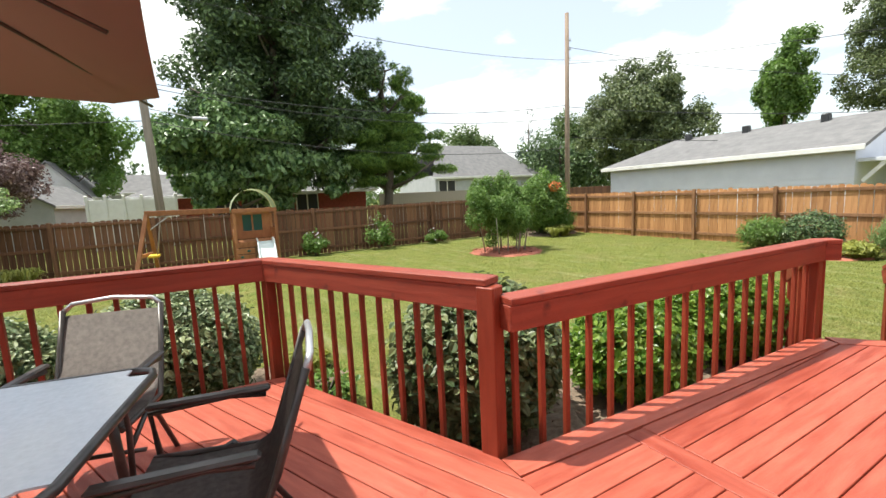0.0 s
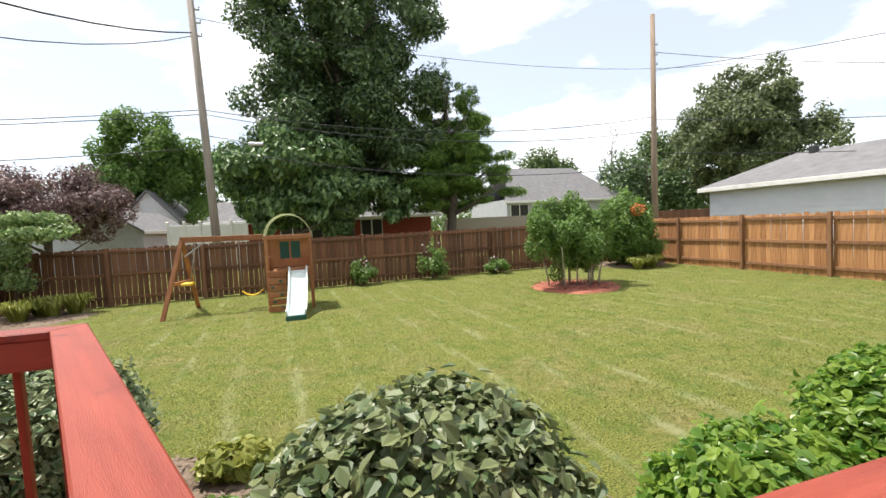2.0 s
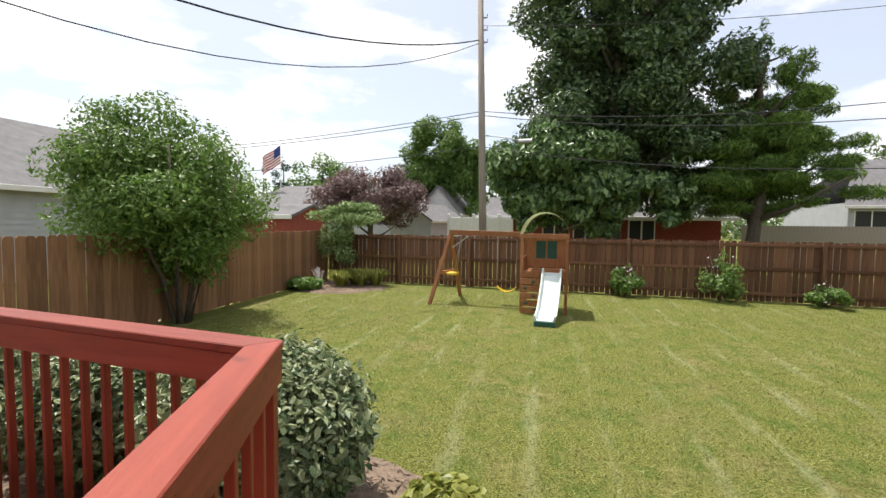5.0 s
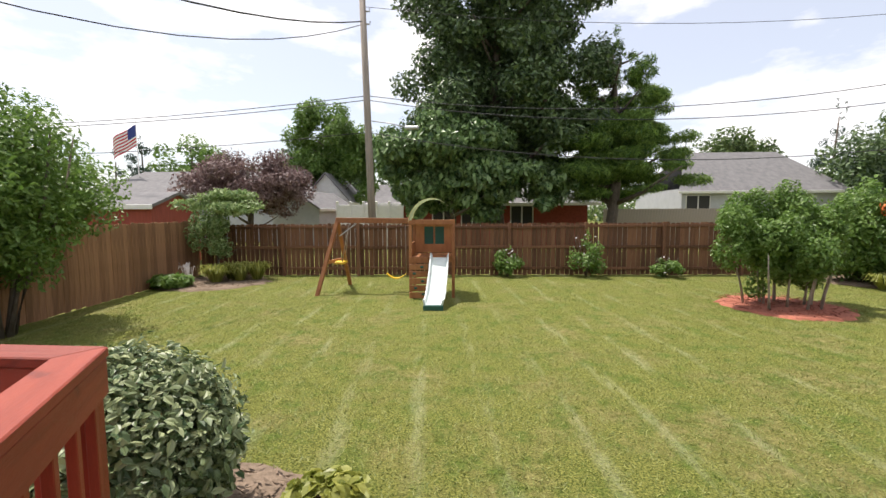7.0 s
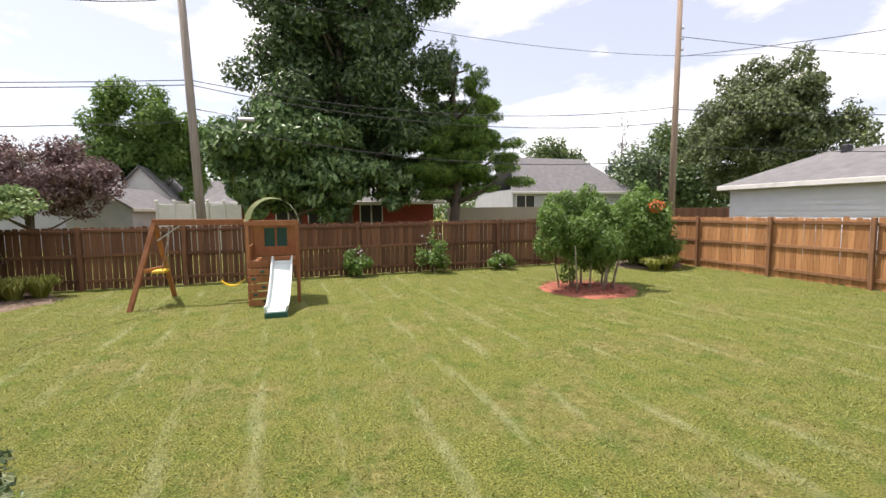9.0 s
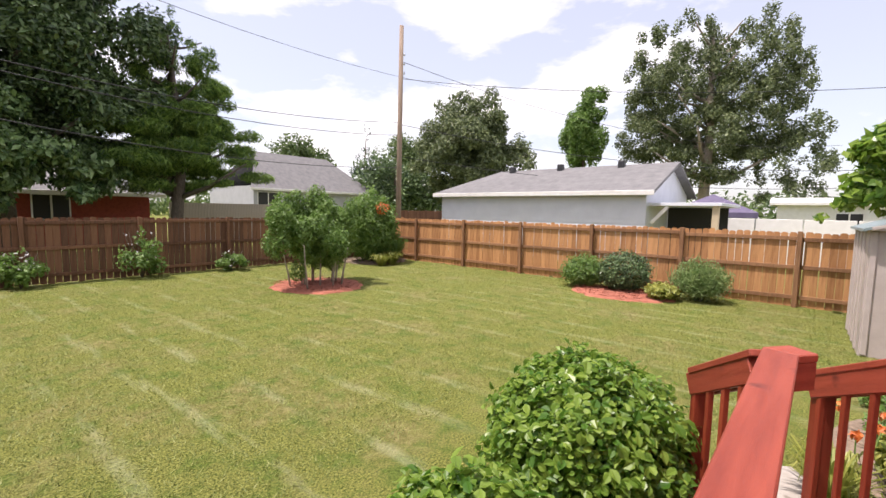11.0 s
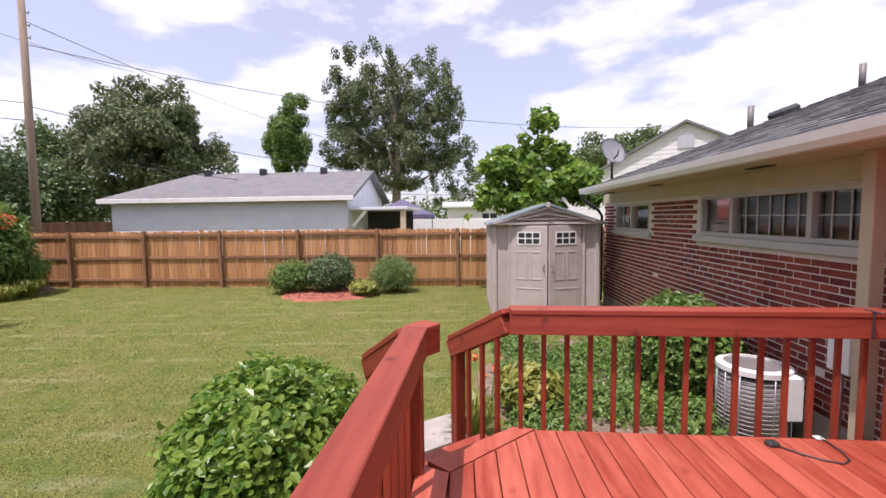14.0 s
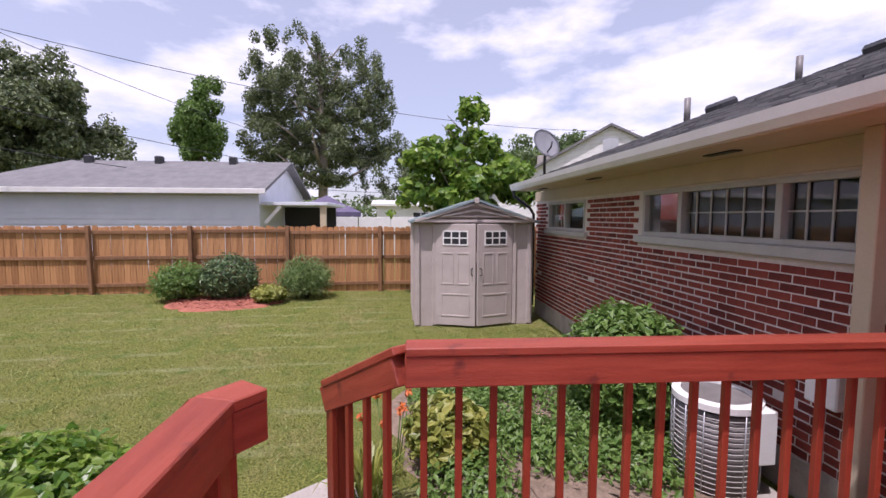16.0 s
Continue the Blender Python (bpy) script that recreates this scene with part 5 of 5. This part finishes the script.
# pear tree inside the west fence
rng = np.random.default_rng(80)
pear = thing("pear_tree", (-5.75, 9.1, 0), 0, "dense small green tree with several stems", "tree")
for i in range(7):
    a = i * 0.9
    part("stem", tube(bmesh.new(), [(0.12 * math.cos(a), 0.12 * math.sin(a), -0.05), (0.35 * math.cos(a), 0.35 * math.sin(a), 0.9), (0.9 * math.cos(a), 0.9 * math.sin(a), 2.2), (1.1 * math.cos(a), 1.1 * math.sin(a), 3.4)], 0.055, 7, 0.012), BARK, pear)
crown("crown", rng, split_lobes(rng, [(-0.4, 0, 2.4, 1.85, 1.8, 1.45), (-0.6, 0, 3.25, 1.3, 1.3, 1.05), (-0.1, 0, 1.5, 1.05, 1.05, 0.8)], 130, (0.22, 0.42)), 60000, 0.085, L_LIGHT, pear, shell=0.35)
# young tree behind the shed
rng = np.random.default_rng(81)
yt = thing("young_maple", (14.0, -0.35, 0), 0, "young bright green broad leaved tree behind the shed", "tree")
part("trunk", limbs(rng, (0, 0, -0.1), (0.0, -0.2, 4.7), 0.07, 14, 1.5, 0.7, 0.3), BARK, yt)
crown("crown", rng, split_lobes(rng, [(0, 0, 2.9, 1.35, 1.65, 0.95), (0, -0.2, 3.8, 0.75, 0.85, 1.0), (0, -0.25, 4.6, 0.35, 0.35, 0.55), (-0.1, 1.1, 2.0, 0.7, 0.8, 0.45)], 70, (0.18, 0.36)), 10000, 0.17, L_BRIGHT, yt, shell=0.2, slim=0.85)


# ---- trees beyond the fence ----
tree("oak_tree", (3.9, 23.6, 0), 15.5, [(0.2, 0, 8.0, 5.2, 4.4, 4.2), (0.5, 0, 12.2, 5.0, 4.2, 4.2), (0.2, 0, 5.0, 5.0, 4.0, 2.4), (0.3, 0, 16, 3.6, 3.4, 3)], 120000, 0.20, L_DARK, BARK, "very tall dark green tree behind the fence", 101, 0.38, 380, 34, 4.6, (0.10, 0.23), shell=0.25)
tree("magnolia_tree", (1.6, 21.2, 0), 7.0, [(0, 0, 4.4, 3.4, 2.2, 2.3), (1.6, 0, 3.4, 2.6, 2.0, 1.6), (-1.2, 0, 3.4, 2.0, 1.8, 1.6), (3.6, 0.2, 3.2, 2.0, 1.6, 1.4)], 46000, 0.20, L_TIP, BARK, "broad dark green tree with pale sunlit leaf tips", 102, 0.2, 150, 14, 2.2, (0.13, 0.27), shell=0.3, droop=0.5)
tree("pine_tree", (9.0, 22.9, 0), 10.8, [(0.0, 0, 3.7, 4.0, 2.6, 1.2), (0.1, 0, 5.2, 3.5, 2.5, 1.5), (0.1, 0, 7.0, 2.6, 2.1, 1.5), (0.2, 0, 8.6, 1.6, 1.5, 1.3), (0.3, 0, 10.0, 0.7, 0.7, 1.0)], 80000, 0.24, L_PINE, BARK, "full pine with soft yellow green needles", 103, 0.3, 190, 26, 3.4, (0.13, 0.26), shell=0.2, slim=0.13, droop=-0.3)
tree("plum_tree", (-9.9, 26.3, 0), 5.4, [(0, 0, 3.8, 3.4, 2.2, 1.7), (-2.0, 0, 3.2, 2.2, 1.8, 1.4), (1.8, 0, 3.4, 2.2, 1.8, 1.4)], 30000, 0.16, L_PURPLE, BARK, "purple leaved plum tree", 104, 0.2, 150, 14, 2.4, (0.18, 0.34), shell=0.25)
tree("maple_tree", (-8.5, 39, 0), 12.0, [(0, 0, 7.5, 3.6, 3.2, 3.8), (-1.5, 0, 6.0, 3.4, 3, 3), (2.2, 0, 6.2, 3, 3, 3.5)], 30000, 0.26, L_LIGHT, BARK, "rounded green tree beyond the roofs", 105, 0.3, 70, 10, 3.0, (0.2, 0.36), shell=0.3)
tree("maple_tree", (-29, 52, 0), 11.5, [(0, 0, 7.5, 4.2, 4, 3.6), (3.5, 0, 6, 4, 4, 3)], 8000, 0.45, L_LIGHT, BARK, "distant light green tree", 106, 0.3, 40, 8, 3.0, shell=0.3)
tree("maple_tree", (-14.5, 50, 0), 10.5, [(0, 0, 6.5, 4.0, 4, 3.4), (5, 0, 5.5, 4, 3.5, 2.6)], 7000, 0.45, L_DARK, BARK, "distant dark green tree", 107, 0.3, 40, 8, 3.0, shell=0.3)
for i, (x, y, h) in enumerate(((-31.3, 47.2, 10.8), (-34.0, 47.0, 8.9), (42.3, 49.8, 14.0))):
    tree("spruce_tree", (x, y, 0), h, [(0, 0, h * (0.16 + 0.13 * k), (0.25 * h) * (1 - 0.135 * k), (0.25 * h) * (1 - 0.135 * k), h * 0.10) for k in range(7)], 7000, 0.4, L_SPRUCE, BARK, "dark blue green spruce in the distance", 110 + i, 0.2, 46, 8, 1.6, (0.3, 0.5), shell=0.25, slim=0.25)
tree("maple_tree", (37.5, 59.6, 0), 13.0, [(0, 0, 9.2, 5.0, 4, 3.4)], 6500, 0.5, L_MID, BARK, "distant rounded green tree", 120, 0.3, 36, 8, 3.0, shell=0.3)
tree("maple_tree", (46.5, 47, 0), 12.0, [(0, 0, 7.5, 5.0, 4.5, 4.2), (-5, 2, 5, 4, 3, 3)], 9000, 0.45, L_MID, BARK, "distant rounded green tree", 121, 0.3, 44, 8, 3.0, shell=0.3)
tree("maple_tree", (32.8, 24.0, 0), 12.2, [(0, 0.3, 6.8, 5.0, 5.4, 4.2), (0, 0.3, 9.8, 3.6, 3.8, 2.8), (0, -3.6, 5.4, 2.8, 3.0, 3.0)], 80000, 0.23, L_OLIVE, BARK, "broad rounded dark green tree behind the garage", 122, 0.35, 220, 20, 3.8, (0.13, 0.26), shell=0.3, droop=-0.3)
tree("maple_tree", (32.5, 33.5, 0), 7.5, [(0, 0, 4.0, 4.2, 4.4, 3.0), (2, -3, 3.4, 3, 3, 2.6)], 9000, 0.35, L_DARK, BARK, "low dark green tree behind the pole", 126, 0.25, 44, 8, 2.6, shell=0.3)
tree("poplar_tree", (40.2, 17.2, 0), 13.2, [(0, 0, 9.3, 1.8, 2.0, 3.2), (0, -0.3, 11.6, 1.4, 1.7, 1.9), (0, 0.3, 6.4, 1.6, 1.8, 1.8)], 24000, 0.23, L_LIGHT, BARK, "slim upright light green tree", 123, 0.2, 40, 8, 1.2, (0.25, 0.42), shell=0.3)
tree("silver_maple", (43.0, 8.2, 0), 19.5, [(0, 2.6, 13.2, 4.4, 4.4, 6.2), (0, -3.4, 12.0, 4.2, 4.2, 5.8), (0, 0.5, 8, 4.6, 7.0, 4.0), (0, -5.4, 7.0, 3.6, 3.4, 4.6)], 80000, 0.21, L_OLIVE, PALEBARK, "very tall airy tree with pale limbs", 124, 0.5, 460, 26, 5.6, (0.075, 0.17), shell=0.2)
tree("maple_tree", (49, -14, 0), 10.8, [(0, 3, 8.2, 3.5, 3.6, 2.2), (0, -3, 8.6, 3.5, 3.4, 2.2)], 8000, 0.42, L_MID, BARK, "green tree beyond the white house", 125, 0.3, 40, 8, 3.0, shell=0.3)
rng = np.random.default_rng(130)
back = thing("distant_trees", (0, 0, 0), 0, "far line of trees round the neighbourhood", "trees", kind="stuff")
fl_ = []
for i in range(130):
    a = i / 130 * 6.283
    R = 95 + 12 * rng.normal()
    fl_.append((R * math.cos(a), R * math.sin(a), 2.5, 5.5, 5.5, 3.2 + 1.6 * rng.random()))
crown("foliage", rng, fl_, 40000, 1.1, L_MID, back, shell=0.5)
bush("privet_bush", (-11.7, 22.1, 0), 1.2, 1.0, 3.0, 3500, 0.14, L_MID, "dark rounded shrub beyond the fence", 131)


# ---- neighbouring buildings ----
def siding(parent, x0, x1, y, z0, z1, step, mat):
    """Lapped boards, each its own piece, on the wall that faces -y."""
    z = z0
    while z < z1 - 0.01:
        t = min(z + step, z1)
        bm = bmesh.new()
        solid(bm, [(x, y + dy, zz) for x in (x0, x1) for dy, zz in ((0, z), (-0.03, z), (-0.006, t), (0, t))], [(0, 1, 2, 3), (7, 6, 5, 4), (0, 4, 5, 1), (1, 5, 6, 2), (2, 6, 7, 3), (3, 7, 4, 0)])
        part("siding_board", bm, mat, parent)
        z = t


def far_window(parent, x, y, z, w, h, out=-1):
    fw = part("window", box(bmesh.new(), x, y, z, x + w, y + out * 0.06, z + h, 0.01), WHITE, parent)
    for k in range(2):
        part("pane", blk(x + 0.06 + k * (w / 2 - 0.02), y + out * 0.061, z + 0.06, x + w / 2 - 0.04 + k * (w / 2 - 0.02), y + out * 0.07, z + h - 0.06), DARK, fw, "dark window pane")


def gable_house(name, loc, rz, w, d, eave, rise, wallmat, roofmat, label, hip=0.0, over=0.35, category="house", lap=0.0, gable_wall=True, hip_left=None):
    """A low house along its own x: walls, roof with its overhang, and optional hipped ends."""
    t = thing(name, loc, rz, label, category)
    hl = hip if hip_left is None else hip_left
    bm = blk(-w / 2, -d / 2, -0.1, w / 2, d / 2, eave)
    wl_ = part("wall", bm, wallmat, t)
    if lap:
        siding(wl_, -w / 2, w / 2, -d / 2, 0.1, eave, lap, wallmat)
    if not hip and gable_wall:
        bm = bmesh.new()
        solid(bm, [((s * w / 2 if z == eave or s > 0 else -w / 2 + hl), y, z) for s in (-1, 1) for y, z in ((-d / 2, eave), (d / 2, eave), (0, eave + rise))], [(0, 1, 2), (3, 5, 4), (0, 2, 5, 3), (1, 4, 5, 2), (0, 3, 4, 1)])
        part("gable", bm, wallmat, t)
    W2_, D2 = w / 2 + over, d / 2 + over
    lowz = eave - rise * over / (d / 2)
    bm = bmesh.new()
    th = 0.12
    solid(bm, [(-W2_, -D2, lowz), (W2_, -D2, lowz), (W2_, D2, lowz), (-W2_, D2, lowz), (-W2_ + hl, 0, eave + rise), (W2_ - hip, 0, eave + rise), (-W2_, -D2, lowz + th), (W2_, -D2, lowz + th), (W2_, D2, lowz + th), (-W2_, D2, lowz + th), (-W2_ + hl, 0, eave + rise + th), (W2_ - hip, 0, eave + rise + th)], [(0, 4, 5, 1), (2, 5, 4, 3), (6, 7, 11, 10), (8, 9, 10, 11), (0, 1, 7, 6), (2, 3, 9, 8), (1, 5, 11, 7), (5, 2, 8, 11), (3, 4, 10, 9), (4, 0, 6, 10)])
    part("roof", bm, roofmat, t)
    bm = bmesh.new()
    box(bm, -W2_, -D2 - 0.03, lowz - 0.06, W2_, -D2 + 0.02, lowz + th, 0.01)
    part("fascia", bm, WHITE, t)
    return t


# garage behind the cedar fence: its long side faces the lawn
gar = gable_house("garage", (22.6, 11.2, 0), -91.5, 10.2, 6.2, 2.98, 1.2, SIDING, GREYROOF, "white sided garage with grey roof", hip=0.0, over=0.35, category="garage", lap=0.2, hip_left=2.0)
for x in (-2.7, 0.05, 3.0):
    part("roof_vent", box(bmesh.new(), x, -0.45, 4.02, x + 0.28, -0.15, 4.46, 0.04), BLACK, gar)
part("carport_roof", box(bmesh.new(), 5.12, -3.0, 2.40, 7.5, 1.2, 2.52, 0.01), SIDING, gar)
# added near-black sheet, paints the shade inside the open carport
part("carport_shade_sheet", blk(5.15, -0.2, 0, 7.3, -0.1, 2.38), DARK, gar, "dark sheet for the shade inside the open carport")
bm = bmesh.new()
beam(bm, (5.25, -2.9, 1.75), (5.8, -2.9, 2.38), 0.08, 0.12)
part("brace", bm, WHITE, gar)
part("carport_post", blk(7.2, -2.9, 0, 7.4, -2.7, 2.4), TRIM, gar)
tent = thing("canopy_tent", (28.3, 5.3, 0), 5, "dark purple pop-up canopy tent", "tent")
bm = bmesh.new()
solid(bm, [(-1.9, -1.9, 2.25), (1.9, -1.9, 2.25), (1.9, 1.9, 2.25), (-1.9, 1.9, 2.25), (0, 0, 3.2), (-1.9, -1.9, 2.0), (1.9, -1.9, 2.0), (1.9, 1.9, 2.0), (-1.9, 1.9, 2.0)], [(0, 1, 4), (1, 2, 4), (2, 3, 4), (3, 0, 4), (0, 5, 6, 1), (1, 6, 7, 2), (2, 7, 8, 3), (3, 8, 5, 0)])
part("cloth", bm, TENT, tent)
for x in (-1.85, 1.85):
    for y in (-1.85, 1.85):
        part("leg", blk(x - 0.03, y - 0.03, 0, x + 0.03, y + 0.03, 2.05), STEEL, tent)
wf_ = thing("vinyl_fence", (25.0, 8.0, 0), -90, "white vinyl privacy fence beyond the cedar fence", "fence")
for i in range(8):
    part("panel", box(bmesh.new(), i * 1.6, -0.02, 0.0, i * 1.6 + 1.55, 0.02, 1.98, 0.01), WHITE, wf_)
wb = gable_house("white_bungalow", (40.5, 0.6, 0), -88, 5.0, 6.0, 2.95, 0.35, WHITE, WHITE, "low white flat roofed building", over=0.4, gable_wall=False)
far_window(wb, 0.3, -3.0, 1.6, 1.3, 0.8)
wg = gable_house("white_house", (27.6, -11.0, 0), -26.0, 9.0, 12.0, 3.2, 3.2, WHITE, GREYROOF, "white sided gable house behind the shed", over=0.25)
for i in range(30):
    z = 0.4 + i * 0.2
    hw = 6.0 if z < 3.2 else 6.0 * (1 - (z - 3.2) / 3.2)
    if hw > 0.1:
        part("siding_board", blk(-4.53, -hw, z, -4.50, hw, z + 0.17), WHITE, wg)
part("chimney", box(bmesh.new(), -3.2, 3.0, 3.6, -2.5, 3.7, 5.35, 0.02), CONCRETE, wg)
part("attic_vent", blk(-4.58, -0.35, 5.2, -4.53, 0.35, 5.8), GREYSIDING, wg)
# houses to the north
br = gable_house("brick_bungalow", (3.3, 31.0, 0), 0, 12.4, 6.5, 2.75, 1.2, BRICKREST, GREYROOF, "low red brick bungalow behind the trees", hip=3.0, over=0.6)
for x in (-2.9, -1.2, 1.7):
    far_window(br, x, -3.25, 1.3, 1.35, 1.2)
rh = gable_house("grey_house", (24.0, 38.2, 0), 0, 11.6, 8.0, 3.75, 3.0, GREYSIDING, GREYROOF, "grey house with large grey roof", hip=2.6, over=0.4, lap=0.2)
far_window(rh, -5.5, -4.0, 2.15, 1.75, 1.15)
gh = gable_house("grey_roofed_house", (-17.6, 38.5, 0), 0, 17.0, 8.5, 3.7, 1.9, GREYSIDING, GREYROOF, "long grey roofed house beyond the fence", hip=1.8, over=0.4)
part("chimney", box(bmesh.new(), 4.5, 0.5, 4.6, 5.3, 1.2, 6.2, 0.02), BRICKREST, gh)
sg = gable_house("white_gable_house", (-8.4, 39.0, 0), 90, 6.0, 3.5, 3.2, 2.0, WHITE, GREYROOF, "white gable house beyond the fence", over=0.3)
g2 = gable_house("far_grey_roofed_house", (-6.5, 47.5, 0), 0, 9.0, 5.0, 3.5, 1.5, GREYSIDING, GREYROOF, "grey roofed house far beyond the fences", over=0.3)
sb = gable_house("grey_garage", (-7.8, 31.5, 0), 75, 4.4, 3.4, 2.4, 1.05, GREYSIDING, GREYROOF, "small grey garage beyond the fence", over=0.2, category="garage")
sh2 = gable_house("red_shed", (-12.6, 19.6, 0), 0, 6.0, 3.0, 2.35, 0.5, REDSHED, GREYROOF, "barn red shed beyond the plank fence", over=0.15, category="shed")
nh = gable_house("neighbour_house", (-19.5, 11.5, 0), 90, 13.0, 8.0, 3.3, 2.6, GREYSIDING, GREYROOF, "grey shingled house west of the plank fence", over=0.4, lap=0.2)
pk = thing("picket_fence", (-5.0, 26.9, 0), 0, "white vinyl fence with capped posts by the utility pole", "fence")
for i in range(5):
    part("panel", box(bmesh.new(), i * 0.75 + 0.06, -0.02, 0, i * 0.75 + 0.69, 0.02, 2.55, 0.01), WHITE, pk)
for i in range(6):
    bm = bmesh.new()
    box(bm, i * 0.75 - 0.06, -0.06, 0, i * 0.75 + 0.06, 0.06, 2.68, 0.01)
    box(bm, i * 0.75 - 0.08, -0.08, 2.68, i * 0.75 + 0.08, 0.08, 2.76, 0.03)
    part("post", bm, WHITE, pk)
gf = thing("grey_board_fence", (10.2, 26.9, 0), 0, "old grey board fence in the next garden", "fence")
gm = board_mesh(2.25, 0.15, POLEWOOD)
for i in range(46):
    ob = new("board", gm)
    ob.parent = gf
    ob.matrix_basis = pose(i * 0.155, 0, 0.0)
df = thing("dark_board_fence", (15.5, 17.6, 0), 0, "dark board fence beyond the corner", "fence")
dm = board_mesh(2.05, 0.15, OLDFENCE)
for i in range(40):
    ob = new("board", dm)
    ob.parent = df
    ob.matrix_basis = pose(i * 0.155, 0, 0.0)


# ---- poles, cables, flag ----
def utility_pole(x, y, h, r, mat, label, lean):
    t = thing("utility_pole", (x, y, 0), 0, label, "utility pole")
    part("shaft", tube(bmesh.new(), [(0, 0, -0.2), (lean[0] * 0.5, lean[1] * 0.5, h / 2), (lean[0], lean[1], h)], r, 12, r * 0.7), mat, t)
    for z in (h * 0.80, h * 0.84, h * 0.88):
        k = z / h
        part("insulator", tube(bmesh.new(), [(lean[0] * k + 0.1, lean[1] * k, z), (lean[0] * k + 0.24, lean[1] * k, z), (lean[0] * k + 0.24, lean[1] * k, z + 0.1)], 0.03, 6), STEEL, t)
    return t


wp = utility_pole(-1.25, 18.2, 11.0, 0.15, POLEWOOD, "weathered grey utility pole behind the fence", (-0.30, 0.0))
part("street_light", box(bmesh.new(), 1.25, -0.5, 5.0, 1.75, -0.3, 5.12, 0.03), STEEL, wp)
part("light_arm", tube(bmesh.new(), [(0, 0, 5.4), (0.7, -0.3, 5.25), (1.3, -0.4, 5.08)], 0.02, 6), STEEL, wp)
ep = utility_pole(16.6, 16.6, 10.6, 0.14, POLEBROWN, "tall brown utility pole behind the fence corner", (0.12, 0.0))


def cable(a, b, sag, r=0.012):
    a, b = Vector(a), Vector(b)
    pts = []
    for i in range(15):
        k = i / 14
        p = a.lerp(b, k)
        p.z -= 4 * sag * k * (1 - k)
        pts.append(p)
    t = thing("overhead_cable", (0, 0, 0), 0, "thin black overhead cable", "cable", "overhead cables")
    part("strand", tube(bmesh.new(), pts, r, 5), WIRE, t)


P1, P2 = (-1.5, 18.2), (16.7, 16.6)
cable((*P1, 8.9), (-9.0, 1.5, 6.9), 1.5, 0.022)
cable((*P1, 8.8), (-10.5, 2.5, 7.0), 2.1, 0.014)
for z, zz in ((6.3, 6.2), (6.15, 5.6), (5.0, 4.1)):
    cable((-1.4, 18.2, z), (16.7, 16.6, zz), 0.7, 0.014)
    cable((-1.4, 18.2, z), (-40, 24, z + 1.2), 0.9, 0.014)
cable((-1.4, 18.2, 9.4), (26, 20, 10.4), 0.9, 0.01)
cable((*P2, 8.2), (30, -14, 7.6), 1.2, 0.012)
cable((*P2, 9.0), (42.0, 0.0, 7.0), 1.4, 0.012)
cable((*P2, 6.1), (38, -6, 5.2), 1.2, 0.014)
cable((*P2, 4.6), (36, -2, 3.9), 0.7, 0.014)
flag = thing("flagpole", (-24.4, 37.4, 0), 0, "striped flag flying from a white flagpole", "flag")
part("pole", tube(bmesh.new(), [(0, 0, 0), (0, 0, 9.9)], 0.05, 8, 0.03), WHITE, flag)
bm = bmesh.new()
for i in range(13):
    for j in range(8):
        q = []
        for u, w in ((j, i), (j + 1, i), (j + 1, i + 1), (j, i + 1)):
            x = -u / 8 * 2.1
            q.append(bm.verts.new((x, 0.12 * math.sin(u * 0.9), 9.5 - w / 13 * 1.7 + x * 0.55 + 0.06 * math.sin(u * 1.1))))
        f = bm.faces.new(q)
        f.material_index = 2 if (i < 7 and j < 3) else i % 2
bmesh.ops.remove_doubles(bm, verts=bm.verts[:], dist=0.001)
bmesh.ops.solidify(bm, geom=bm.faces[:], thickness=0.01)
part("cloth", bm, [FLAGRED, FLAGWHITE, FLAGBLUE], flag, "red and white striped cloth with a blue corner")
